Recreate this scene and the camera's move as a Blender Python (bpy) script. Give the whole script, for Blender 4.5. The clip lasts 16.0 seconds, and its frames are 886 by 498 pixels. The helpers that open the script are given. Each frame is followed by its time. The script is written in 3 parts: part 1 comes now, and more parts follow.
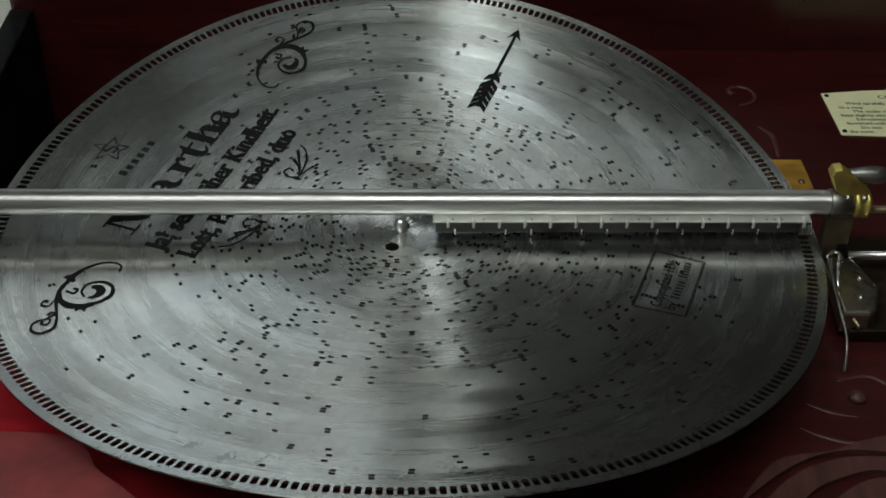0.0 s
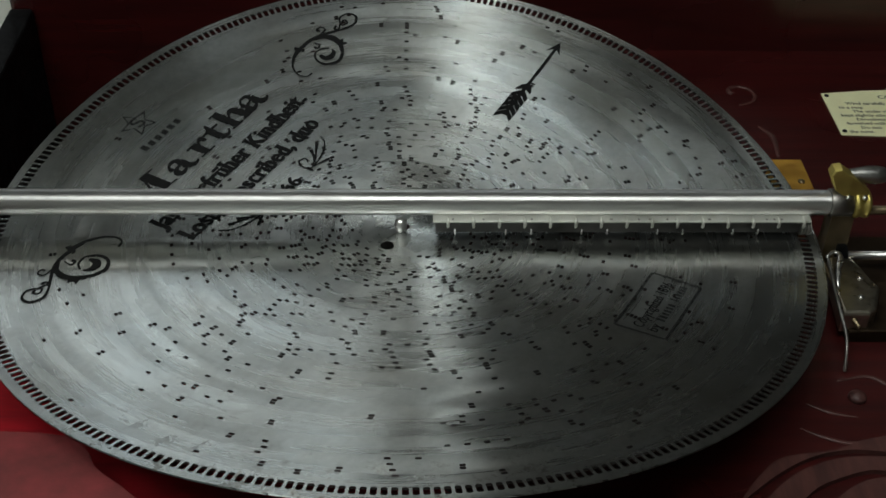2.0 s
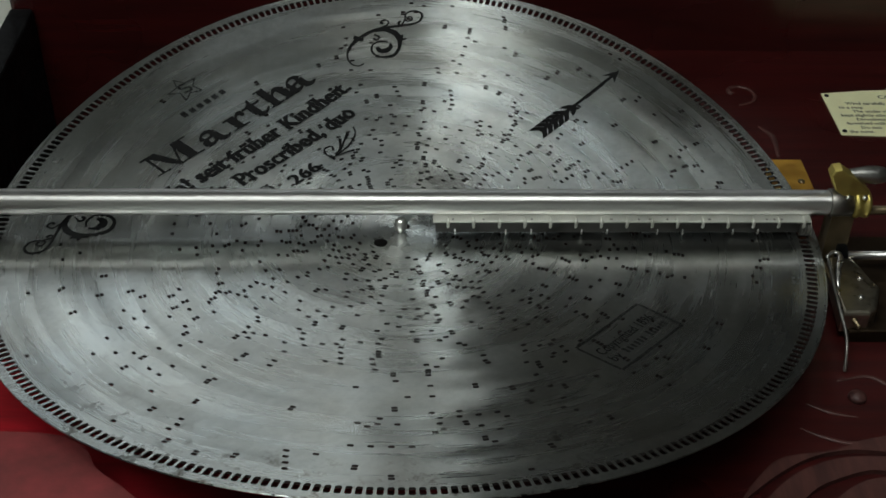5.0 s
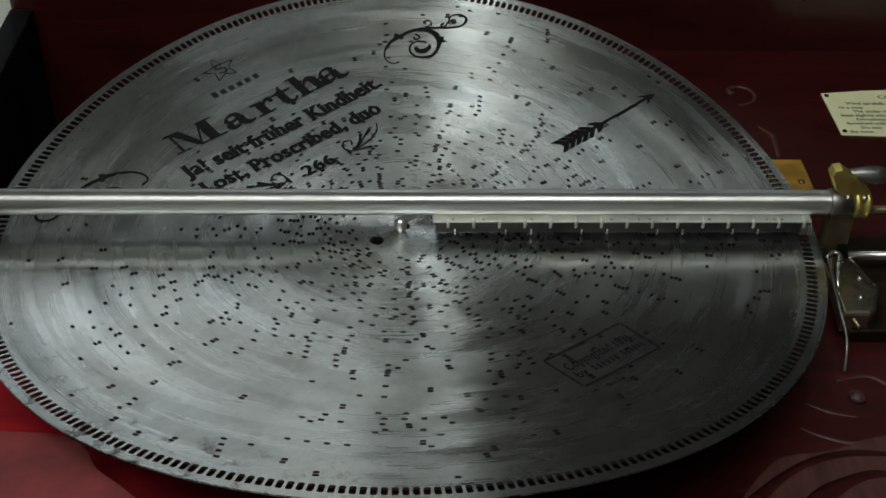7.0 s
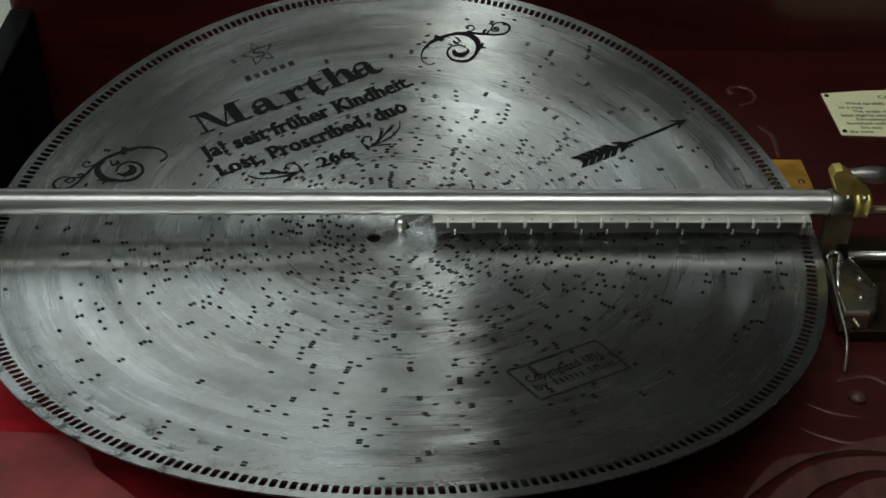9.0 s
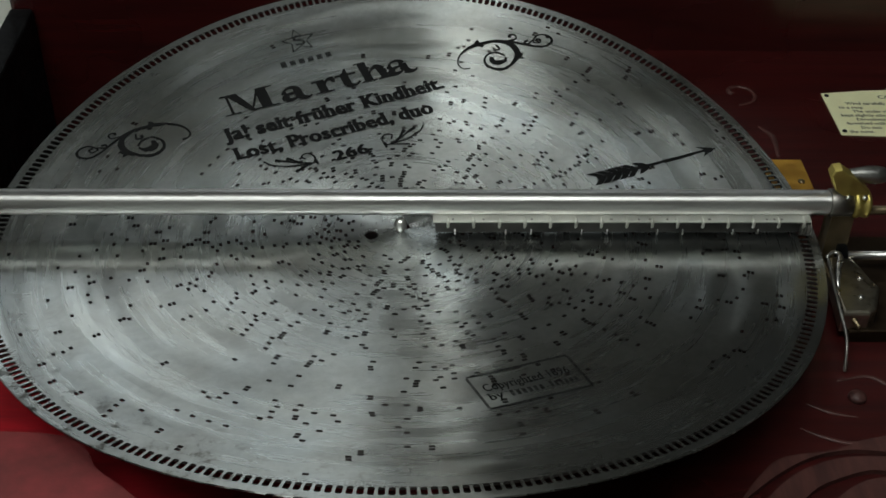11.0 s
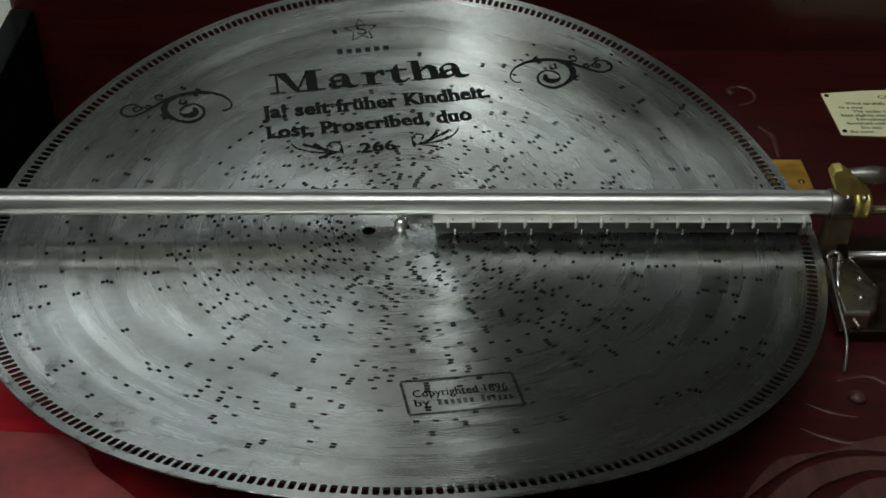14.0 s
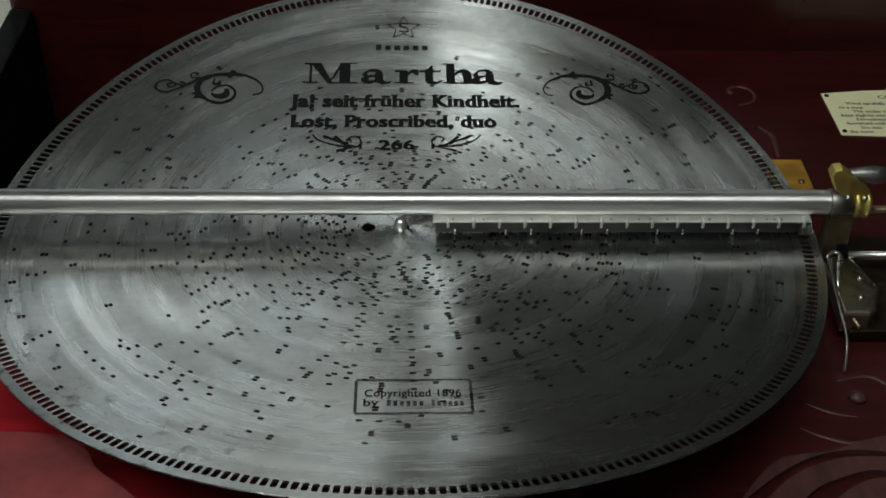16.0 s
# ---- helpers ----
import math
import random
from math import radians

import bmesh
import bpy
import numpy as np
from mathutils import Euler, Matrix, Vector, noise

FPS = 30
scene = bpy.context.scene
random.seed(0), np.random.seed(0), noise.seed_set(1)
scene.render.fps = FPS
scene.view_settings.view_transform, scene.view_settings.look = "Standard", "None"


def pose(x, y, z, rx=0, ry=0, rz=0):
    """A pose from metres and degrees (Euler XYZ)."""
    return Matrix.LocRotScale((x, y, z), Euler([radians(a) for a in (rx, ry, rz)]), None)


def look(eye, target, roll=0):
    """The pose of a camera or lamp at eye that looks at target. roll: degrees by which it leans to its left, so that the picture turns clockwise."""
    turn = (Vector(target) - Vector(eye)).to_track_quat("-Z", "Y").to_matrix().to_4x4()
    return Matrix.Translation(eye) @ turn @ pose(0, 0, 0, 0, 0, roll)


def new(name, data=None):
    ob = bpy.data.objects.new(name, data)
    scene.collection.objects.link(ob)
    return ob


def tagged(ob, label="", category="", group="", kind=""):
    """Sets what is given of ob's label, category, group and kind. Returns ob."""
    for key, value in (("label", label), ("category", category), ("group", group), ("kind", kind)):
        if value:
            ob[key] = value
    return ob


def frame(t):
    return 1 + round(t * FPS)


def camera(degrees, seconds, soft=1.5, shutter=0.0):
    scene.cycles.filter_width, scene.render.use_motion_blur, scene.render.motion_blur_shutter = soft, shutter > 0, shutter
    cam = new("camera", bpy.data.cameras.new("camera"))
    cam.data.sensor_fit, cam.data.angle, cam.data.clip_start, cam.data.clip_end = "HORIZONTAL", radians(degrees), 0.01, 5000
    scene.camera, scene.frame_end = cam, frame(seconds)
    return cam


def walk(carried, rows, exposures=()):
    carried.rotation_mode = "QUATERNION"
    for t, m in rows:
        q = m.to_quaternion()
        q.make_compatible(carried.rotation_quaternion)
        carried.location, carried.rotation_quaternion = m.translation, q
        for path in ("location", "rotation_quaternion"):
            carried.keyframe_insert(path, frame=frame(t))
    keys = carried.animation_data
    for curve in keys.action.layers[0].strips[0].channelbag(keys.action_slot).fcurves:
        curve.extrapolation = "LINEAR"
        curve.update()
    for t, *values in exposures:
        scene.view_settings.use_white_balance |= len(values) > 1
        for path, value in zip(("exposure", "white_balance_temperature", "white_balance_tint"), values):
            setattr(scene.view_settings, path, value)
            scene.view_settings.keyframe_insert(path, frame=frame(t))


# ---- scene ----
cam = camera(39.17, 16.0, soft=1.6)
CAM_POSE = pose(-0.0021, -0.5296, 0.4017, 0, 0, -2.505) @ pose(0, 0, 0, 51.80) @ pose(0, 0, 0, 0, 0, 1.536)
walk(cam, [(0.0, CAM_POSE), (16.0, CAM_POSE)])

# ---- light: a dim room, three unseen sources added to suit the highlights ----
world = bpy.data.worlds.new("world")
scene.world = world
world.use_nodes = True
world.node_tree.nodes["Background"].inputs[0].default_value = (0.55, 0.6, 0.62, 1)
world.node_tree.nodes["Background"].inputs[1].default_value = 0.055
scene.view_settings.exposure = 0.0


def area_lamp(name, m, sx, sy, watts, colour):
    data = bpy.data.lights.new(name, "AREA")
    data.shape, data.size, data.size_y, data.energy, data.color = "RECTANGLE", sx, sy, watts, colour
    ob = new(name, data)
    ob.matrix_basis = m
    return tagged(ob, kind="structure")


# added sources: overhead for the bar, far and back for the disc's streaks
area_lamp("unseen_overhead_light", look((-0.40, -0.66, 1.63), (-0.40, -0.66, 0.0)), 1.00, 0.72, 12.0, (0.95, 1.0, 0.96))
area_lamp("unseen_far_light", look((0.19, 1.62, 1.63), (0.19, 1.62, 0.0)), 0.13, 0.85, 0.50, (0.90, 0.98, 1.0))
area_lamp("unseen_back_light", look((-0.52, 2.36, 1.15), (-0.52, 0.0, 0.6)), 0.88, 0.62, 2.1, (0.90, 0.98, 1.0))

# ---- materials ----


def material(name, colour=(0.5, 0.5, 0.5), rough=0.5, metal=0.0):
    m = bpy.data.materials.new(name)
    m.use_nodes = True
    b = m.node_tree.nodes["Principled BSDF"]
    b.inputs["Base Color"].default_value = (*colour, 1)
    b.inputs["Roughness"].default_value = rough
    b.inputs["Metallic"].default_value = metal
    return m, m.node_tree, b


def add(nt, kind, **values):
    n = nt.nodes.new(kind)
    for k, v in values.items():
        n.inputs[k].default_value = v
    return n


def noise_tex(nt, coord, scale, detail=4.0, rough=0.6, stretch=(1, 1, 1)):
    mp = add(nt, "ShaderNodeMapping", Scale=stretch)
    nt.links.new(coord, mp.inputs["Vector"])
    n = add(nt, "ShaderNodeTexNoise", Scale=scale, Detail=detail, Roughness=rough)
    nt.links.new(mp.outputs[0], n.inputs["Vector"])
    return n.outputs["Fac"]


def ramp(nt, fac, stops):
    r = nt.nodes.new("ShaderNodeValToRGB")
    while len(r.color_ramp.elements) < len(stops):
        r.color_ramp.elements.new(0.5)
    for e, (p, c) in zip(r.color_ramp.elements, stops):
        e.position = p
        e.color = (*c, 1) if len(c) == 3 else c
    nt.links.new(fac, r.inputs[0])
    return r.outputs[0]


def grey(v):
    return (v, v, v)


def mapped(nt, fac, a, b, lo=0.3, hi=0.7):
    n = nt.nodes.new("ShaderNodeMapRange")
    for k, v in (("From Min", lo), ("From Max", hi), ("To Min", a), ("To Max", b)):
        n.inputs[k].default_value = v
    nt.links.new(fac, n.inputs[0])
    return n.outputs[0]


def mix(nt, fac, a, b, mode="MIX"):
    n = nt.nodes.new("ShaderNodeMix")
    n.data_type, n.blend_type = "RGBA", mode
    for sock, v in ((n.inputs[0], fac), (n.inputs[6], a), (n.inputs[7], b)):
        if isinstance(v, bpy.types.NodeSocket):
            nt.links.new(v, sock)
        elif isinstance(v, (int, float)):
            sock.default_value = v
        else:
            sock.default_value = (*v, 1)
    return n.outputs[2]


def calc(nt, op, a, b=0.0, c=0.0):
    n = nt.nodes.new("ShaderNodeMath")
    n.operation = op
    for sock, v in zip(n.inputs, (a, b, c)):
        if isinstance(v, bpy.types.NodeSocket):
            nt.links.new(v, sock)
        else:
            sock.default_value = v
    return n.outputs[0]


def bump(nt, height, strength, dist, b, normal=None):
    n = add(nt, "ShaderNodeBump", Strength=strength, Distance=dist)
    nt.links.new(height, n.inputs["Height"])
    if normal is not None:
        nt.links.new(normal, n.inputs["Normal"])
    nt.links.new(n.outputs[0], b.inputs["Normal"])
    return n


# the sheet is bowed along the bar: z = BOW / RIM * y * y
RIM, BOW = 0.22, 0.1536
SLOPE = 2 * BOW / RIM


def steel_disc():
    """Old rolled steel, rubbed in circles, faintly stained."""
    m, nt, b = material("disc_steel", rough=0.34, metal=0.975)
    obj = nt.nodes.new("ShaderNodeTexCoord").outputs["Object"]
    pos = nt.nodes.new("ShaderNodeNewGeometry").outputs["Position"]
    sp = nt.nodes.new("ShaderNodeSeparateXYZ")
    nt.links.new(pos, sp.inputs[0])
    # smooth bowed surface normal
    nv = nt.nodes.new("ShaderNodeCombineXYZ")
    nt.links.new(calc(nt, "MULTIPLY", sp.outputs[1], -SLOPE), nv.inputs[1])
    nv.inputs[2].default_value = 1.0
    nn = nt.nodes.new("ShaderNodeVectorMath")
    nn.operation = "NORMALIZE"
    nt.links.new(nv.outputs[0], nn.inputs[0])
    # outward direction, across the circular rubbing
    tv = nt.nodes.new("ShaderNodeCombineXYZ")
    nt.links.new(sp.outputs[0], tv.inputs[0])
    nt.links.new(sp.outputs[1], tv.inputs[1])
    tn = nt.nodes.new("ShaderNodeVectorMath")
    tn.operation = "NORMALIZE"
    nt.links.new(tv.outputs[0], tn.inputs[0])
    # polar coordinates on the disc for the rubbed lines
    so = nt.nodes.new("ShaderNodeSeparateXYZ")
    nt.links.new(obj, so.inputs[0])
    rr = calc(nt, "SQRT", calc(nt, "ADD", calc(nt, "MULTIPLY", so.outputs[0], so.outputs[0]), calc(nt, "MULTIPLY", so.outputs[1], so.outputs[1])))
    an = calc(nt, "ARCTAN2", so.outputs[1], so.outputs[0])
    pc = nt.nodes.new("ShaderNodeCombineXYZ")
    nt.links.new(rr, pc.inputs[0])
    for k, fn in ((1, "COSINE"), (2, "SINE")):
        nt.links.new(calc(nt, "MULTIPLY", calc(nt, fn, an), 0.05), pc.inputs[k])
    stretch = add(nt, "ShaderNodeMapping", Scale=(3.2, 1.6, 1.6))
    nt.links.new(pc.outputs[0], stretch.inputs["Vector"])
    wander = add(nt, "ShaderNodeTexNoise", Scale=26.0, Detail=3.0, Roughness=0.55)
    nt.links.new(stretch.outputs[0], wander.inputs["Vector"])
    off = nt.nodes.new("ShaderNodeVectorMath")
    off.operation = "MULTIPLY_ADD"
    nt.links.new(wander.outputs["Color"], off.inputs[0])
    off.inputs[1].default_value, off.inputs[2].default_value = (0.9, 0.9, 0), (-0.45, -0.45, 0)
    tsum = nt.nodes.new("ShaderNodeVectorMath")
    nt.links.new(tn.outputs[0], tsum.inputs[0])
    nt.links.new(off.outputs[0], tsum.inputs[1])
    nt.links.new(tsum.outputs[0], b.inputs["Tangent"])
    b.inputs["Anisotropic"].default_value = 0.94
    lines = noise_tex(nt, pc.outputs[0], 60.0, 3.0, 0.6, (14, 1.2, 1.2))
    broad = noise_tex(nt, pc.outputs[0], 9.0, 3.0, 0.5, (5, 1.6, 1.6))
    blot = noise_tex(nt, obj, 11.0, 5.0, 0.65)
    fine = noise_tex(nt, obj, 160.0, 4.0, 0.7)
    col = ramp(nt, blot, [(0.28, (0.36, 0.355, 0.322)), (0.52, (0.44, 0.457, 0.440)), (0.74, (0.475, 0.518, 0.522))])
    col = mix(nt, 0.22, col, ramp(nt, fine, [(0.3, grey(0.3)), (0.7, grey(0.75))]), "OVERLAY")
    # brown and black spotting towards part of the edge
    spots = noise_tex(nt, obj, 95.0, 5.0, 0.75)
    aim = calc(nt, "ADD", calc(nt, "MULTIPLY", so.outputs[0], math.cos(3.70)), calc(nt, "MULTIPLY", so.outputs[1], math.sin(3.70)))
    edge = mapped(nt, rr, 0.0, 1.0, 0.178, 0.212)
    rust = calc(nt, "MULTIPLY", calc(nt, "MULTIPLY", mapped(nt, spots, 0.0, 1.0, 0.54, 0.66), edge), mapped(nt, calc(nt, "DIVIDE", aim, rr), 0.12, 1.0, 0.72, 0.98))
    col = mix(nt, calc(nt, "MULTIPLY", rust, 0.9), col, (0.16, 0.14, 0.12))
    nt.links.new(col, b.inputs["Base Color"])
    ro = calc(nt, "ADD", calc(nt, "ADD", mapped(nt, broad, 0.10, 0.155), mapped(nt, noise_tex(nt, pc.outputs[0], 24.0, 4.0, 0.6, (4, 1.6, 1.6)), 0.10, 0.19)), mapped(nt, lines, -0.02, 0.02))
    nt.links.new(calc(nt, "ADD", ro, calc(nt, "MULTIPLY", rust, 0.3)), b.inputs["Roughness"])
    wave = noise_tex(nt, obj, 9.0, 2.0, 0.45)
    arcs = calc(nt, "MULTIPLY", noise_tex(nt, pc.outputs[0], 15.0, 1.0, 0.5, (3, 1.8, 1.8)), mapped(nt, rr, 0.15, 1.0, 0.03, 0.16))
    h = calc(nt, "ADD", calc(nt, "MULTIPLY", lines, 0.009), calc(nt, "ADD", calc(nt, "MULTIPLY", broad, 0.17), calc(nt, "ADD", calc(nt, "MULTIPLY", wave, 0.22), calc(nt, "MULTIPLY", arcs, 0.33))))
    bump(nt, h, 1.0, 0.004, b, nn.outputs[0])
    return m


def plain_metal(name, colour, rough, dark=0.5, scale=140.0, stretch=(1, 1, 1)):
    m, nt, b = material(name, colour, rough, 1.0)
    obj = nt.nodes.new("ShaderNodeTexCoord").outputs["Object"]
    f = noise_tex(nt, obj, scale, 5.0, 0.65, stretch)
    g = noise_tex(nt, obj, scale * 0.22, 3.0, 0.6, stretch)
    a = tuple(c * dark for c in colour)
    col = ramp(nt, g, [(0.3, a), (0.6, colour), (0.85, tuple(min(1, c * 1.08) for c in colour))])
    nt.links.new(mix(nt, 0.25, col, ramp(nt, f, [(0.3, grey(0.25)), (0.7, grey(0.75))]), "OVERLAY"), b.inputs["Base Color"])
    nt.links.new(mapped(nt, f, rough * 0.75, min(1, rough * 1.35)), b.inputs["Roughness"])
    bump(nt, f, 0.25, 0.0004, b)
    return m


def mahogany(name, a, bcol, gloss, grain=(1, 14, 14)):
    m, nt, b = material(name, a, gloss)
    pos = nt.nodes.new("ShaderNodeTexCoord").outputs["Object"]
    g = noise_tex(nt, pos, 9.0, 6.0, 0.65, grain)
    h = noise_tex(nt, pos, 5.0, 3.0, 0.6)
    col = ramp(nt, g, [(0.3, bcol), (0.62, a), (0.85, tuple(c * 1.25 for c in a))])
    nt.links.new(mix(nt, 0.5, col, ramp(nt, h, [(0.3, grey(0.3)), (0.7, grey(0.62))]), "OVERLAY"), b.inputs["Base Color"])
    nt.links.new(mapped(nt, h, gloss * 0.7, gloss * 1.4), b.inputs["Roughness"])
    b.inputs["Coat Weight"].default_value = 0.25
    b.inputs["Coat Roughness"].default_value = 0.25
    bump(nt, g, 0.2, 0.0006, b)
    return m


def uncoat(m):
    m.node_tree.nodes["Principled BSDF"].inputs["Coat Weight"].default_value = 0.0


def soft_paint(name, colour, rough=0.8, scale=30.0, depth=0.15):
    m, nt, b = material(name, colour, rough)
    pos = nt.nodes.new("ShaderNodeTexCoord").outputs["Object"]
    g = noise_tex(nt, pos, scale, 5.0, 0.6)
    h = noise_tex(nt, pos, scale * 0.1, 3.0, 0.6)
    lo, hi = tuple(c * (1 - depth) for c in colour), tuple(min(1, c * (1 + depth)) for c in colour)
    nt.links.new(mix(nt, 0.5, ramp(nt, g, [(0.3, lo), (0.7, hi)]), ramp(nt, h, [(0.3, lo), (0.7, hi)])), b.inputs["Base Color"])
    bump(nt, g, 0.2, 0.0005, b)
    return m


STEEL = steel_disc()
# hole walls: the shade inside the slots is put into this dark metal
SHADED_CUT = plain_metal("shaded_cut_edge", (0.10, 0.095, 0.09), 0.6, 0.6)
INK = soft_paint("printing_ink", (0.007, 0.007, 0.007), 0.7, 300.0, 0.5)
INK.node_tree.nodes["Principled BSDF"].inputs["Specular IOR Level"].default_value = 0.15
FAINT_INK = soft_paint("worn_ink", (0.008, 0.008, 0.008), 0.7, 300.0, 0.6)
FAINT_INK.node_tree.nodes["Principled BSDF"].inputs["Specular IOR Level"].default_value = 0.12
NICKEL = plain_metal("nickel", (0.68, 0.67, 0.65), 0.30, 0.85, 60.0, (0.3, 6, 6))
TUBE = plain_metal("nickel_tube", (0.92, 0.91, 0.89), 0.50, 0.96, 30.0, (0.6, 2, 2))
for n in [n for n in TUBE.node_tree.nodes if n.type == "BUMP"]:
    TUBE.node_tree.nodes.remove(n)
tb = TUBE.node_tree.nodes["Principled BSDF"]
tb.inputs["Anisotropic"].default_value = 0.9
lengthwise = add(TUBE.node_tree, "ShaderNodeCombineXYZ", X=1.0)
TUBE.node_tree.links.new(lengthwise.outputs[0], tb.inputs["Tangent"])
DULL_STEEL = plain_metal("dull_steel", (0.42, 0.40, 0.37), 0.42, 0.45)
STRIP_STEEL = plain_metal("strip_steel", (0.82, 0.82, 0.76), 0.52, 0.75, 180.0)
BRASS = plain_metal("aged_brass", (0.78, 0.64, 0.20), 0.48, 0.65)
DARK_BRASS = plain_metal("tarnished_brass", (0.34, 0.27, 0.165), 0.45, 0.5)
BROWN_PLATE = plain_metal("browned_plate", (0.07, 0.048, 0.032), 0.5, 0.5)
BLOCK = plain_metal("worn_block", (0.50, 0.46, 0.38), 0.32, 0.35, 220.0)
ORANGE_BRASS = plain_metal("lacquered_brass", (0.78, 0.45, 0.09), 0.55, 0.8)
BRIGHT = plain_metal("bright_steel", (0.82, 0.81, 0.79), 0.36, 0.9)
# dark tone for the shade between strip and disc
GAP_DARK = plain_metal("gap_dark", (0.12, 0.115, 0.11), 0.5, 0.5)
PEWTER = plain_metal("pewter", (0.64, 0.63, 0.60), 0.34, 0.6)
BLACK_IRON = plain_metal("black_iron", (0.035, 0.035, 0.037), 0.6, 0.5)
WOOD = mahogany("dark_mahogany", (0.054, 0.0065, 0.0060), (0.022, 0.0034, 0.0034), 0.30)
RED_WOOD = mahogany("brighter_red_wood", (0.34, 0.009, 0.016), (0.18, 0.005, 0.008), 0.34)
# lighter, browner than the bed: gloss on the carving is put into the colour
CARVED = mahogany("carved_mahogany", (0.085, 0.029, 0.024), (0.038, 0.012, 0.010), 0.5, (14, 2, 14))
uncoat(CARVED)
# paler than the bed: the corner board's reflected light is mixed into its colour
PALE_WOOD = mahogany("pale_sheen_mahogany", (0.25, 0.040, 0.042), (0.13, 0.026, 0.025), 0.48, (4, 5, 5))
fade = FAINT_INK.node_tree
nothing = fade.nodes.new("ShaderNodeTexCoord")
fade.links.new(mapped(fade, noise_tex(fade, nothing.outputs["Object"], 700.0, 3.0, 0.6), 0.40, 0.95), fade.nodes["Principled BSDF"].inputs["Alpha"])
CARD_INK = soft_paint("card_ink", (0.07, 0.075, 0.05), 0.7, 300.0, 0.4)
CARD = soft_paint("aged_card", (0.84, 0.82, 0.50), 0.75, 90.0, 0.06)
PLASTER = soft_paint("plaster", (0.60, 0.60, 0.57), 0.9, 40.0, 0.06)
CEILING = soft_paint("greyed_plaster", (0.60, 0.60, 0.57), 0.9, 40.0, 0.06)
CLOTH = soft_paint("table_top", (0.62, 0.62, 0.55), 0.8, 60.0, 0.08)
# dark tone for unseen walls, so parts of the disc mirror dark
DARK_WALL = soft_paint("dark_wall_paint", (0.11, 0.102, 0.094), 0.85, 40.0, 0.1)
# glow of the added lamps, then of the sheet behind the opening
glow, gnt, gb = material("unseen_lamp_glow", (0.9, 0.9, 0.88), 0.5)
gb.inputs["Emission Color"].default_value = (0.93, 1.0, 0.97, 1)
gb.inputs["Emission Strength"].default_value = 3.0
OPENING_GLOW, dnt, db = material("opening_glow", (0.8, 0.85, 0.9), 0.5)
db.inputs["Emission Color"].default_value = (0.88, 0.97, 1.0, 1)
db.inputs["Emission Strength"].default_value = 0.5

# ---- mesh helpers ----


def as_object(name, me, mat, parent=None, label="", smooth=False):
    if mat:
        me.materials.append(mat)
    if smooth:
        me.polygons.foreach_set("use_smooth", [True] * len(me.polygons))
    ob = new(name, me)
    ob.parent = parent
    return tagged(ob, label=label)


def part(name, bm, mat, parent=None, label="", smooth=False):
    """Links a bmesh as one mesh object under a thing or a part."""
    me = bpy.data.meshes.new(name)
    bmesh.ops.recalc_face_normals(bm, faces=bm.faces)
    bm.to_mesh(me)
    bm.free()
    return as_object(name, me, mat, parent, label, smooth)


def thing(name, label, category, group="", m=None, kind=""):
    ob = new(name)
    ob.empty_display_size = 0.01
    if m is not None:
        ob.matrix_basis = m
    return tagged(ob, label, category, group, kind)


def box(x0, x1, y0, y1, z0, z1, bevel=0.0, seg=2):
    bm = bmesh.new()
    bmesh.ops.create_cube(bm, size=1, matrix=Matrix.Translation(((x0 + x1) / 2, (y0 + y1) / 2, (z0 + z1) / 2)) @ Matrix.Diagonal((x1 - x0, y1 - y0, z1 - z0, 1)))
    if bevel:
        bmesh.ops.bevel(bm, geom=list(bm.edges), offset=bevel, segments=seg, affect="EDGES", profile=0.5)
    return bm


def lathe(profile, m=None, seg=32):
    """Turns (radius, height) pairs about z."""
    bm = bmesh.new()
    rings = []
    for r, z in profile:
        if r < 1e-6:
            rings.append([bm.verts.new((0, 0, z))])
        else:
            rings.append([bm.verts.new((r * math.cos(2 * math.pi * k / seg), r * math.sin(2 * math.pi * k / seg), z)) for k in range(seg)])
    for a, b in zip(rings, rings[1:]):
        for k in range(seg):
            j = (k + 1) % seg
            vs = [a[k % len(a)], a[j % len(a)], b[j % len(b)], b[k % len(b)]]
            vs = list(dict.fromkeys(vs))
            if len(vs) > 2:
                bm.faces.new(vs)
    for end in (rings[0], rings[-1]):
        if len(end) > 2:
            bm.faces.new(end)
    if m is not None:
        bmesh.ops.transform(bm, matrix=m, verts=bm.verts)
    return bm


def smooth_path(points, n):
    """n points along a Catmull-Rom curve through the given ones."""
    p = [Vector(q) for q in points]
    p = [2 * p[0] - p[1]] + p + [2 * p[-1] - p[-2]]
    out = []
    for k in range(n):
        u = k / (n - 1) * (len(p) - 3)
        i = min(int(u), len(p) - 4)
        t = u - i
        a, b, c, d = p[i:i + 4]
        out.append(0.5 * (2 * b + (c - a) * t + (2 * a - 5 * b + 4 * c - d) * t * t + (3 * b - a - 3 * c + d) * t ** 3))
    return out


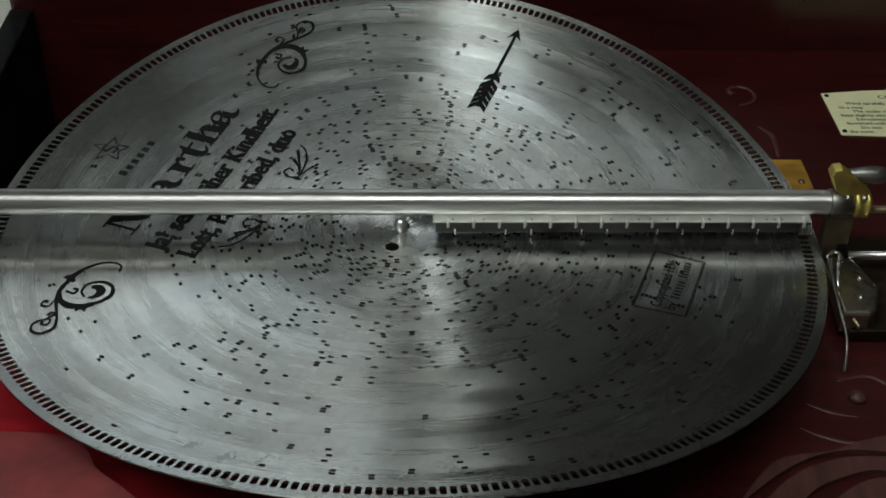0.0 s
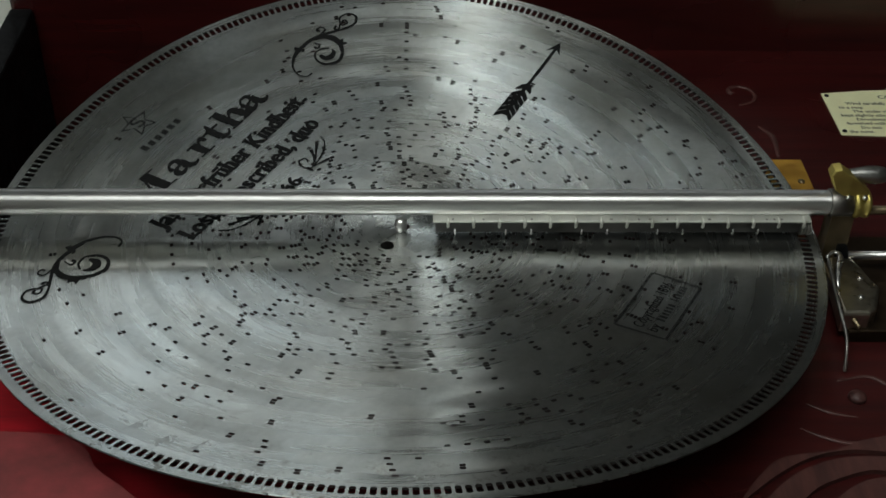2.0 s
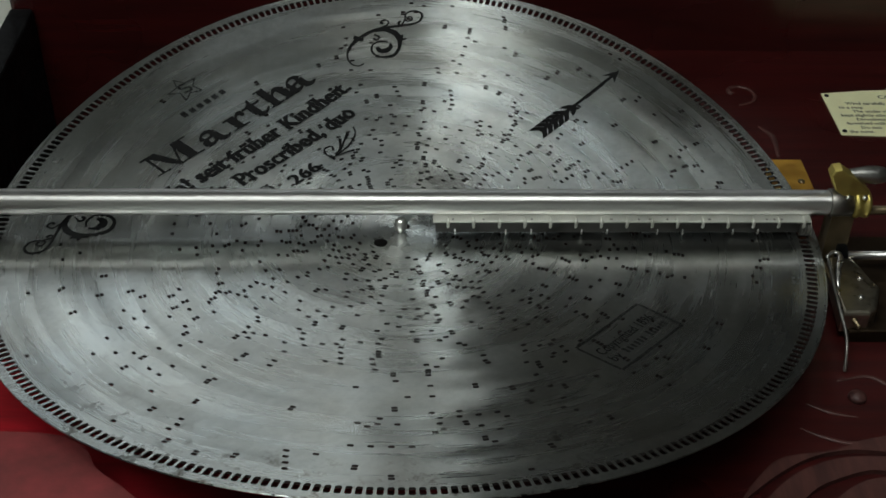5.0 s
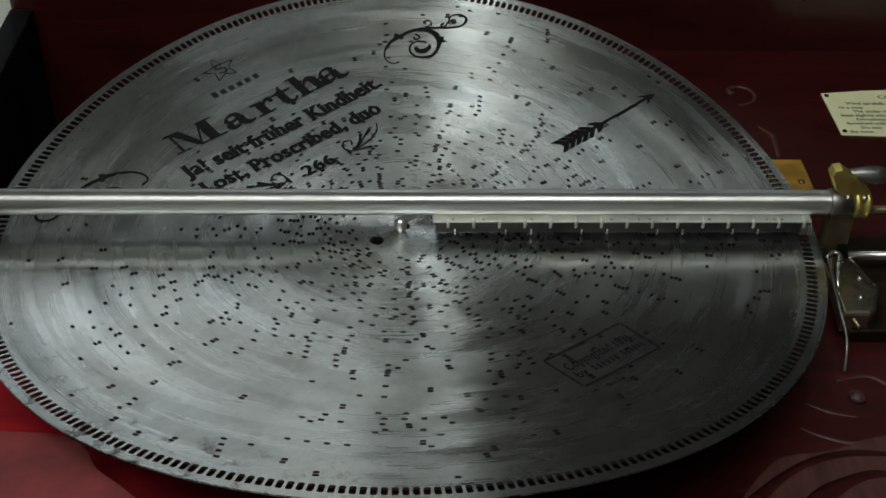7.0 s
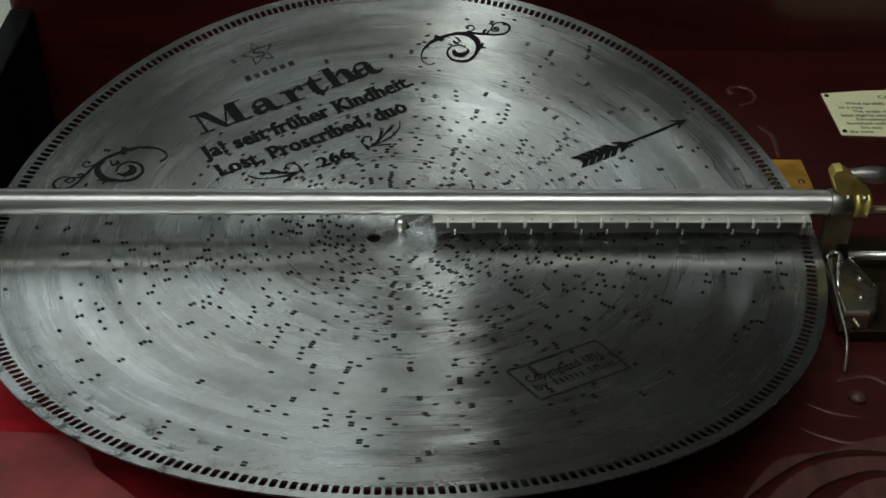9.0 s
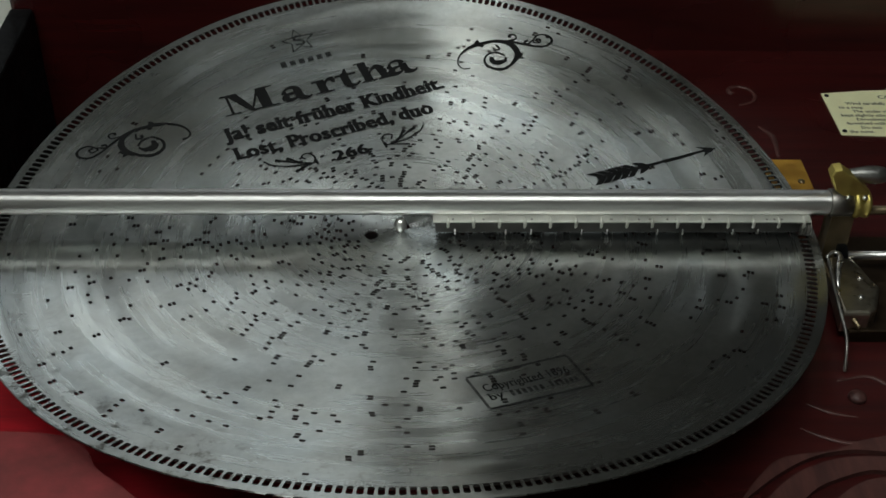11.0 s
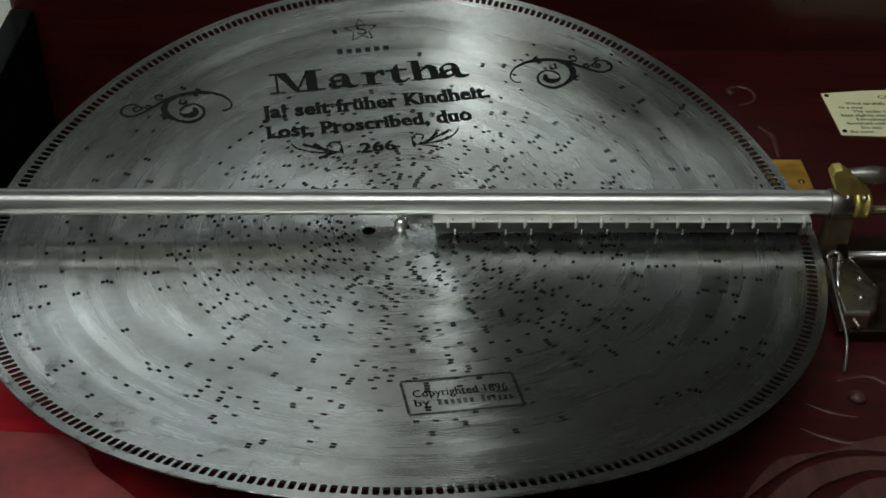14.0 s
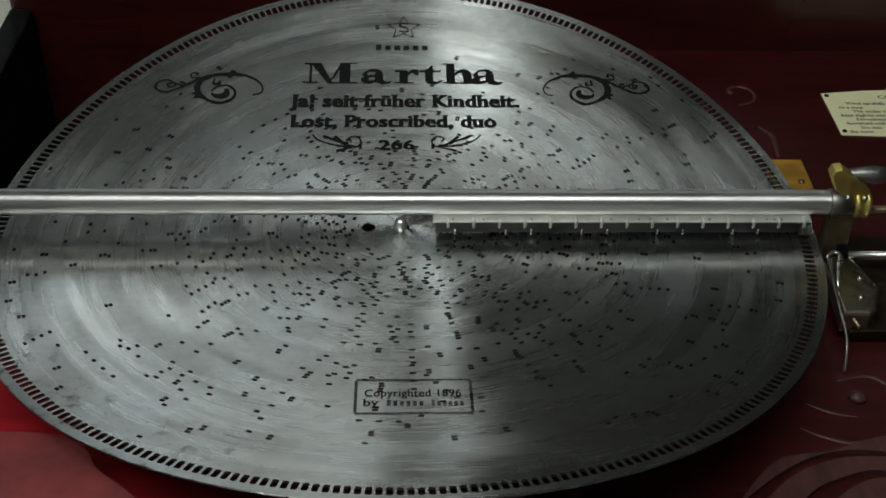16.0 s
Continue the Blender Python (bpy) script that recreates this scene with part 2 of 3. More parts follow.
def tube(points, radii, n=24, seg=8, flat=1.0):
    """A tapered rod along a smooth path; flat squeezes it in height."""
    pts = smooth_path(points, n)
    bm = bmesh.new()
    rings = []
    for k, p in enumerate(pts):
        d = (pts[min(k + 1, n - 1)] - pts[max(k - 1, 0)]).normalized()
        side = d.cross(Vector((0, 0, 1)))
        side = side.normalized() if side.length > 1e-4 else Vector((1, 0, 0))
        up = side.cross(d).normalized()
        u = k / (n - 1) * (len(radii) - 1)
        i = min(int(u), len(radii) - 2)
        r = radii[i] + (radii[i + 1] - radii[i]) * (u - i)
        rings.append([bm.verts.new(p + side * (r * math.cos(2 * math.pi * j / seg)) + up * (r * flat * math.sin(2 * math.pi * j / seg))) for j in range(seg)])
    for a, b in zip(rings, rings[1:]):
        for j in range(seg):
            bm.faces.new((a[j], a[(j + 1) % seg], b[(j + 1) % seg], b[j]))
    bm.faces.new(rings[0])
    bm.faces.new(rings[-1])
    return bm


def slab(outline, z0, z1, bevel=0.0):
    bm = bmesh.new()
    low = [bm.verts.new((x, y, z0)) for x, y in outline]
    top = [bm.verts.new((x, y, z1)) for x, y in outline]
    n = len(outline)
    bm.faces.new(low[::-1])
    cap = bm.faces.new(top)
    for k in range(n):
        bm.faces.new((low[k], low[(k + 1) % n], top[(k + 1) % n], top[k]))
    if bevel:
        bmesh.ops.bevel(bm, geom=list(cap.edges), offset=bevel, segments=2, affect="EDGES", profile=0.5)
    return bm


def ribbon(points, widths, n=16, lift=0.0, z1=0.0001):
    """A flat printed stroke of varying width."""
    pts = smooth_path([(*p, 0) for p in points], n)
    left, right = [], []
    for k, p in enumerate(pts):
        d = (pts[min(k + 1, n - 1)] - pts[max(k - 1, 0)]).normalized()
        u = k / (n - 1) * (len(widths) - 1)
        i = min(int(u), len(widths) - 2)
        w = (widths[i] + (widths[i + 1] - widths[i]) * (u - i)) / 2
        left.append((p.x - d.y * w, p.y + d.x * w))
        right.append((p.x + d.y * w, p.y - d.x * w))
    bm = bmesh.new()
    a = [bm.verts.new((x, y, lift)) for x, y in left]
    b = [bm.verts.new((x, y, lift)) for x, y in right]
    for k in range(n - 1):
        bm.faces.new((b[k], b[k + 1], a[k + 1], a[k]))
    return bm


def polygon(outline, lift):
    bm = bmesh.new()
    bm.faces.new([bm.verts.new((x, y, lift)) for x, y in outline])
    bmesh.ops.triangulate(bm, faces=bm.faces)
    return bm


def joined(*bms):
    out = bmesh.new()
    for bm in bms:
        me = bpy.data.meshes.new("tmp")
        bm.to_mesh(me)
        bm.free()
        out.from_mesh(me)
        bpy.data.meshes.remove(me)
    return out


ALONG_X = Matrix.Rotation(math.pi / 2, 4, "Y")

# ---- the room around, added outside the view to shape the disc's reflections ----


def room():
    part("floor", box(-2.4, 2.4, -2.4, 2.4, -1.02, -0.92), DARK_WALL)
    tagged(bpy.data.objects["floor"], "dark floor of the room", "floor", kind="structure")
    for name, b in (("wall_west", (-2.5, -2.4, -2.4, 2.4)), ("wall_east", (2.4, 2.5, -2.4, 2.4)), ("wall_south", (-2.5, 2.5, -2.5, -2.4))):
        tagged(part(name, box(*b, -0.92, 1.7), DARK_WALL if name == "wall_east" else PLASTER), "plain wall of the room, added out of view", "wall", kind="structure")
    # an added wall behind the box, with an opening for the back light
    for x0, x1, z0, z1 in ((-2.5, -0.98, -0.92, 1.5), (-0.06, 2.5, -0.92, 1.5), (-0.98, -0.06, -0.92, 0.80)):
        tagged(part("wall_north", box(x0, x1, 2.4, 2.5, z0, z1), DARK_WALL), "dark wall added out of view, with an opening", "wall", kind="structure")
    tagged(part("wall_north_upper", box(-2.5, 2.5, 2.4, 2.5, 1.5, 1.7), DARK_WALL), "dark upper wall added out of view", "wall", kind="structure")
    tagged(part("backdrop", box(-1.4, 0.4, 2.7, 2.72, 0.3, 1.65), OPENING_GLOW), "glowing sheet added behind the wall opening", "backdrop", kind="structure")
    tagged(part("ceiling", box(-2.5, 2.5, -2.5, 2.5, 1.7, 1.8), CEILING), "greyed plaster ceiling, added out of view", "ceiling", kind="structure")
    # housings for the added sources, out of view
    for label, x, y, w, h in (("short white lamp added out of view, far side", 0.19, 1.62, 0.065, 0.425), ("long white lamp added out of view, overhead", -0.40, -0.66, 0.50, 0.36)):
        lamp = thing("unseen_lamp", label, "lamp", m=pose(x, y, 1.7))
        part("lamp_housing", box(-w - 0.02, w + 0.02, -h - 0.02, h + 0.02, -0.04, 0.0, 0.005), PLASTER, lamp)
        part("diffuser", box(-w, w, -h, h, -0.052, -0.042, 0.003), glow, lamp)
    table = thing("table", "pale table under the music box", "table")
    part("tabletop", box(-0.85, 0.85, -0.7, 0.7, -0.20, -0.165, 0.006), CLOTH, table)
    for x in (-0.75, 0.75):
        for y in (-0.6, 0.6):
            part("leg", box(x - 0.03, x + 0.03, y - 0.03, y + 0.03, -0.92, -0.2, 0.004), CLOTH, table)


room()

# ---- the case ----
BED = -0.03


def case():
    c = thing("music_box_case", "red mahogany case of a disc music box, lid away", "case")
    bed = [(-0.252, -0.42), (0.52, -0.42), (0.52, 0.246), (-0.075, 0.246), (-0.13, 0.12), (-0.17, 0.0), (-0.252, -0.06)]
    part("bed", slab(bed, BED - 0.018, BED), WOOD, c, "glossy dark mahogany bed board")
    # a thin panel, brighter red than the bed it lies on
    part("red_panel", slab([(-0.252, -0.42), (0.02, -0.42), (0.02, -0.16), (-0.06, -0.10), (-0.252, -0.062)], BED, BED + 0.002), RED_WOOD, c, "bright red panel")
    # well and left side board are coloured black, unlike the other boards
    part("well", box(-0.252, 0.52, -0.42, 0.246, -0.165, -0.15), BLACK_IRON, c, "black well of the case")
    part("back_board", box(-0.268, 0.52, 0.246, 0.262, -0.165, 0.05, 0.003), WOOD, c)
    part("side_board", box(-0.268, -0.252, -0.42, 0.246, -0.165, 0.0, 0.002), BLACK_IRON, c, "black side board")
    part("side_board", box(0.52, 0.536, -0.42, 0.262, -0.165, 0.0, 0.002), WOOD, c)
    part("front_board", box(-0.268, 0.536, -0.436, -0.42, -0.165, 0.0, 0.002), WOOD, c)
    # shaped corner board in front
    edge = [(-0.252, -0.1445), (-0.178, -0.1440), (-0.160, -0.1442), (-0.148, -0.1465), (-0.140, -0.1520), (-0.1365, -0.1572), (-0.1350, -0.1600), (-0.1362, -0.1612), (-0.1335, -0.1660), (-0.1285, -0.1705), (-0.1200, -0.1755), (-0.1125, -0.1815), (-0.106, -0.190), (-0.101, -0.205), (-0.098, -0.25), (-0.252, -0.25)]
    part("corner_board", slab(edge[::-1], BED, -0.004, 0.0012), PALE_WOOD, c, "reddish shaped corner board, paler for its sheen")
    return c


CASE = case()


# ---- the disc: a bowed sheet of rigid plates that turn and rock ----
PITCH, TRACKS, INNER = 0.0021, 85, 0.0265
MOVERS = []


def sheet_mesh(name, quads, walls, rims, thick=0.0008):
    """Quads as four (x, y); walls as two (x, y). Top, underside and side faces."""
    verts, faces = [], []
    for q in quads:
        k = len(verts)
        verts += [(x, y, 0.0) for x, y in q] + [(x, y, -thick) for x, y in q]
        faces += [(k, k + 1, k + 2, k + 3), (k + 7, k + 6, k + 5, k + 4)]
    plain = len(faces) + len(walls)
    for (x0, y0), (x1, y1) in walls + rims:
        k = len(verts)
        verts += [(x0, y0, 0.0), (x1, y1, 0.0), (x1, y1, -thick), (x0, y0, -thick)]
        faces.append((k, k + 1, k + 2, k + 3))
    me = bpy.data.meshes.new(name)
    me.from_pydata(verts, [], faces)
    me.materials.append(STEEL)
    me.materials.append(SHADED_CUT)
    me.polygons.foreach_set("material_index", [int(k >= plain) for k in range(len(faces))])
    return me


def polar(r, a):
    return (r * math.cos(a), r * math.sin(a))


def plate(a0, a1, rows, steps=4):
    """rows: (r0, r1, [(h0, h1), ...]) with holes as spans of angle. Returns quads, outer walls and hole walls."""
    quads, walls, rims = [], [], []
    marks = [a0 + (a1 - a0) * k / steps for k in range(steps + 1)]
    for r0, r1, holes in rows:
        cuts = sorted(set(marks + [h for s in holes for h in s]))
        for p, q in zip(cuts, cuts[1:]):
            if q - p < 1e-9:
                continue
            mid = (p + q) / 2
            if any(h0 < mid < h1 for h0, h1 in holes):
                rims += [(polar(r0, p), polar(r0, q)), (polar(r1, p), polar(r1, q))]
                continue
            quads.append([polar(r0, p), polar(r1, p), polar(r1, q), polar(r0, q)][::-1])
        for h in holes:
            rims += [(polar(r0, a), polar(r1, a)) for a in h]
    if rows[-1][1] >= RIM:
        walls += [(polar(RIM, p), polar(RIM, q)) for p, q in zip(marks, marks[1:])]
    return quads, walls, rims


def hole_plan():
    """Where the notes are punched: for each track, the angles of its holes."""
    rng = random.Random(11)
    plan = [[] for _ in range(TRACKS)]

    def punch(k, a):
        if 0 <= k < TRACKS:
            r = INNER + (k + 0.5) * PITCH
            a = a % (2 * math.pi)
            if all(min(abs(a - b), 2 * math.pi - abs(a - b)) * r > 0.0056 for b in plan[k]):
                plan[k].append(a)

    beat = 2 * math.pi / 96
    for bar in range(96):
        base = bar * beat
        blank = math.radians(57) < base < math.radians(143)
        for _ in range(rng.randint(7, 11)):
            k = int(TRACKS * rng.random() ** 1.12)
            r = INNER + k * PITCH
            if blank and r > 0.118 and rng.random() < 0.90 or blank and 0.062 < r < 0.118 and rng.random() < 0.35 or r > 0.185 and rng.random() < 0.55:
                continue
            a = base + rng.choice((0, 0.125, 0.25, 0.375, 0.5, 0.625, 0.75, 0.875)) * beat + rng.uniform(-0.008, 0.008)
            punch(k, a)
            kind = rng.random()
            if kind < 0.20 + 0.28 * (r > 0.095):
                punch(k + 1, a + rng.uniform(-0.002, 0.002))
            elif kind < 0.56:
                step = rng.choice((-4, -3, 3, 4, 5))
                lean = rng.choice((0.0, 0.0, 0.0042, -0.0042))
                for j in range(1, rng.randint(3, 6)):
                    punch(k + j * step, a + j * lean / r)
            elif kind < 0.62:
                for j in range(1, 4):
                    punch(k + 2 * j, a + j * 0.0012 / r)
            elif kind < 0.66:
                for j in range(1, 4):
                    punch(k, a + j * 0.0085 / (r + PITCH))
    return plan


def add_mover(ob, x, y):
    MOVERS.append((ob, x, y))


def disc():
    d = thing("music_disc", "round grey steel music disc with punched slots and black print", "music disc")
    plan = hole_plan()
    gap, corner = 0.00018, 0.00028
    rings, k = [], 0
    for n in (8, 9, 8, 9, 8, 9, 8, 9, 8, 9):
        rings.append((k, k + n))
        k += n
    for t0, t1 in rings:
        r0, r1 = INNER + t0 * PITCH, INNER + t1 * PITCH
        count = 54 if r0 > 0.105 else 36 if r0 > 0.055 else 18
        for s in range(count):
            a0, a1 = 2 * math.pi * s / count, 2 * math.pi * (s + 1) / count
            rows = []
            for t in range(t0, t1):
                p0, p1 = INNER + t * PITCH, INNER + (t + 1) * PITCH
                half = 0.00138 / (p0 + PITCH / 2)
                holes = [(a - half, a + half) for a in plan[t] if a0 + half * 1.2 < a < a1 - half * 1.2]
                tips = [(p + 0.2 * half, q - 0.2 * half) for p, q in holes]
                rows += [(p0, p0 + gap, []), (p0 + gap, p0 + gap + corner, tips), (p0 + gap + corner, p1 - gap - corner, holes), (p1 - gap - corner, p1 - gap, tips), (p1 - gap, p1, [])]
            ob = as_object("disc_plate", sheet_mesh("disc_plate", *plate(a0, a1, rows, 4 if count == 54 else 6)), None, d)
            add_mover(ob, *polar((r0 + r1) / 2, (a0 + a1) / 2))
    # rim with its drive slots
    r_in = INNER + TRACKS * PITCH
    for s in range(108):
        a0, a1 = 2 * math.pi * s / 108, 2 * math.pi * (s + 1) / 108
        mids = [a0 + (a1 - a0) * (j + 0.5) / 3 for j in range(3)]

        def span(w):
            return [(a - w / 0.424, a + w / 0.424) for a in mids]
        rows = [(r_in, 0.2099, []), (0.2099, 0.2102, span(0.0019)), (0.2102, 0.2107, span(0.0025)), (0.2107, 0.2146, span(0.0028)), (0.2146, 0.2151, span(0.0025)), (0.2151, 0.2154, span(0.0019)), (0.2154, RIM, [])]
        ob = as_object("rim_plate", sheet_mesh("rim_plate", *plate(a0, a1, rows, 3)), None, d)
        add_mover(ob, *polar(0.2125, (a0 + a1) / 2))
    # hub with the drive hole
    hole_at, hole_r = math.radians(183), 0.0036
    for s in range(6):
        a0 = hole_at - math.radians(30) + s * math.radians(60)
        a1 = a0 + math.radians(60)
        if s:
            rows = [(0.003, 0.015, []), (0.015, INNER, [])]
        else:
            rows = []
            n = 12
            rows.append((0.003, 0.019 - hole_r, []))
            for j in range(n):
                u0, u1 = -1 + 2 * j / n, -1 + 2 * (j + 1) / n
                w = hole_r * math.sqrt(max(0.0, 1 - ((u0 + u1) / 2) ** 2)) / 0.019
                rows.append((0.019 + u0 * hole_r, 0.019 + u1 * hole_r, [(hole_at - w, hole_at + w)]))
            rows.append((0.019 + hole_r, INNER, []))
        ob = as_object("hub_plate", sheet_mesh("hub_plate", *plate(a0, a1, rows, 16)), None, d)
        add_mover(ob, *polar(0.016, (a0 + a1) / 2))
    return d


DISC = disc()
LIFT = 0.00028


def ink(name, bm, mat=INK, label=""):
    """A printed mark as a part of the disc."""
    ob = part(name, bm, mat, DISC, label)
    xs = [v.co for v in ob.data.vertices]
    add_mover(ob, sum(v.x for v in xs) / len(xs), sum(v.y for v in xs) / len(xs))
    return ob


def lettering(text, x0, x1, base, cap, bold=0.0, mat=INK, stress=0.036):
    """One line of print between x0 and x1, one mesh a letter."""
    cu = bpy.data.curves.new("lettering", "FONT")
    cu.body, cu.size, cu.offset, cu.space_character = text, 1.0, bold, 1.06
    cu.resolution_u = 3
    tmp = new("lettering", cu)
    bpy.context.view_layer.update()
    me = bpy.data.meshes.new_from_object(tmp.evaluated_get(bpy.context.evaluated_depsgraph_get()))
    bpy.data.objects.remove(tmp)
    bm = bmesh.new()
    bm.from_mesh(me)
    bpy.data.meshes.remove(me)
    bmesh.ops.remove_doubles(bm, verts=bm.verts, dist=1e-5)
    seen, islands = set(), []
    for f in bm.faces:
        if f in seen:
            continue
        stack, isle = [f], []
        seen.add(f)
        while stack:
            g = stack.pop()
            isle.append(g)
            for v in g.verts:
                for h in v.link_faces:
                    if h not in seen:
                        seen.add(h)
                        stack.append(h)
        islands.append(isle)

    def span(isle):
        xs = [v.co.x for g in isle for v in g.verts]
        return min(xs), max(xs)
    islands.sort(key=lambda i: sum(span(i)) / 2)
    groups = []
    for isle in islands:
        a, b = span(isle)
        if groups:
            c, e = span(groups[-1])
            if min(b, e) - max(a, c) > 0.6 * min(b - a, e - c):
                groups[-1] += isle
                continue
        groups.append(list(isle))
    lo = min(v.co.x for v in bm.verts)
    hi = max(v.co.x for v in bm.verts)
    sx, sy = (x1 - x0) / (hi - lo), cap / 0.73
    for g in groups:
        out = bmesh.new()
        inside = set(g)
        heights = [v.co.y for f in g for v in f.verts]
        tall = max(heights) - min(heights) > 0.4 and not text.isdigit()
        for e in {e for f in g for e in f.edges}:
            p, q = e.verts[0].co, e.verts[1].co
            if tall and abs(p.y - q.y) < 0.004 and 0.06 < abs(p.x - q.x) < 0.24 and len([f for f in e.link_faces if f in inside]) == 1:
                if min(p.y - min(heights), max(heights) - p.y) > 0.12 and abs(p.y - 0.52) > 0.08:
                    continue
                up = 1 if e.link_faces[0].calc_center_median().y > p.y else -1
                a, b = min(p.x, q.x) - 0.05 - stress, max(p.x, q.x) + 0.05 + stress
                vs = [out.verts.new((x0 + (x - lo) * sx, base + y * sy, LIFT + 0.00004)) for x, y in ((a, p.y), (b, p.y), (b, p.y + 0.05 * up), (a, p.y + 0.05 * up))]
                out.faces.new(vs)
        # thick upright strokes and thin level ones: the letter laid down three times, side by side
        for n, shift in enumerate((-stress, 0.0, stress) if stress else (0.0,)):
            made = {}
            for f in g:
                vs = []
                for v in f.verts:
                    if v not in made:
                        made[v] = out.verts.new((x0 + (v.co.x + shift - lo) * sx, base + v.co.y * sy, LIFT + 0.00001 * n))
                    vs.append(made[v])
                out.faces.new(vs)
        ink("letter", out, mat)
    bm.free()


def printing():
    title()
    lettering("Ja! seit früher Kindheit.", -0.0676, 0.0689, 0.1078, 0.0114, 0.016)
    lettering("Lost, Proscribed, duo", -0.0658, 0.0544, 0.0892, 0.0112, 0.016)
    lettering("266", -0.0142, 0.0059, 0.0686, 0.0088, 0.014)
    # worn star mark and a worn line of small print above the title
    star = [polar(0.0115 if k % 2 == 0 else 0.0055, math.pi / 2 + k * math.pi / 5) for k in range(10)]
    ring = bmesh.new()
    outer = [ring.verts.new((x, y + 0.1805, LIFT)) for x, y in star]
    inner = [ring.verts.new((x * 0.84, y * 0.84 + 0.1805, LIFT)) for x, y in star]
    for k in range(10):
        ring.faces.new((outer[k], outer[(k + 1) % 10], inner[(k + 1) % 10], inner[k]))
    ink("star_mark", ring, FAINT_INK, "worn printed star")
    ink("star_mark", ribbon([(-0.003, 0.178), (0.002, 0.177), (0.0025, 0.180), (-0.002, 0.182), (-0.001, 0.185), (0.003, 0.184)], [0.0012, 0.002, 0.0012], 14, LIFT), FAINT_INK)
    short_bars(-0.0184, 0.0162, 0.1602, 0.0040, 6)
    # stamped copyright frame
    w = 0.0007
    x0, x1, y0, y1 = -0.0216, 0.0291, -0.1558, -0.1298
    for a, b, c, e in ((x0, x1, y1 - w, y1 + w), (x0, x1, y0 - w, y0 + w)):
        for j in range(3):
            p, q = a + (b - a) * j / 3, a + (b - a) * (j + 1) / 3
            ink("stamp_line", polygon([(p, c), (q, c), (q, e), (p, e)], LIFT), FAINT_INK)
    for x in (x0, x1):
        ink("stamp_line", polygon([(x - w, y0 + w), (x + w, y0 + w), (x + w, y1 - w), (x - w, y1 - w)], LIFT), FAINT_INK)
    lettering("Copyrighted 1896", -0.0177, 0.0246, -0.1428, 0.0058, 0.004, FAINT_INK, 0.018)
    lettering("by", -0.0180, -0.0115, -0.1500, 0.0056, 0.004, FAINT_INK, 0.018)
    short_bars(-0.0085, 0.0085, -0.1502, 0.0038, 6)
    short_bars(0.0110, 0.0258, -0.1502, 0.0038, 6)
    # arrow: shaft, head and feathered tail
    for j in range(3):
        p, q = 0.147 + j * 0.0135, 0.147 + (j + 1) * 0.0135
        ink("arrow_shaft", polygon([(p, -0.0011), (q, -0.0010), (q, 0.0010), (p, 0.0011)], LIFT))
    ink("arrow_head", polygon([(0.1945, 0), (0.1835, 0.0048), (0.1868, 0.001), (0.1868, -0.001), (0.1835, -0.0048)], LIFT))
    for sgn in (1, -1):
        ink("arrow_feather", polygon([(0.1505, 0.0), (0.1475, 0.0034 * sgn), (0.1435, 0.0050 * sgn), (0.1415, 0.0050 * sgn), (0.1450, 0.0)], LIFT))
        for j in range(5):
            p = 0.1435 - j * 0.0052
            a, h = 0.0056, 0.0045
            ink("arrow_feather", polygon([(p, 0.0004 * sgn), (p - a, 0.0054 * sgn), (p - a - h, 0.0054 * sgn), (p - h, 0.0004 * sgn)], LIFT))
    ink("arrow_shaft", polygon([(0.117, -0.0012), (0.1505, -0.0012), (0.1505, 0.0012), (0.117, 0.0012)], LIFT))
    ornament(1)
    ornament(-1)
    sprig(1)
    sprig(-1)


def short_bars(x0, x1, y, h, n):
    """Small print that cannot stand as words: a plain bar for each sign."""
    step = (x1 - x0) / n
    for k in range(n):
        a, b = x0 + k * step + step * 0.2, x0 + (k + 1) * step - step * 0.2
        ink("print_bar", polygon([(a, y), (b, y), (b, y + h * (1.25 if k == 0 else 1)), (a, y + h * (1.25 if k == 0 else 1))], LIFT), FAINT_INK)


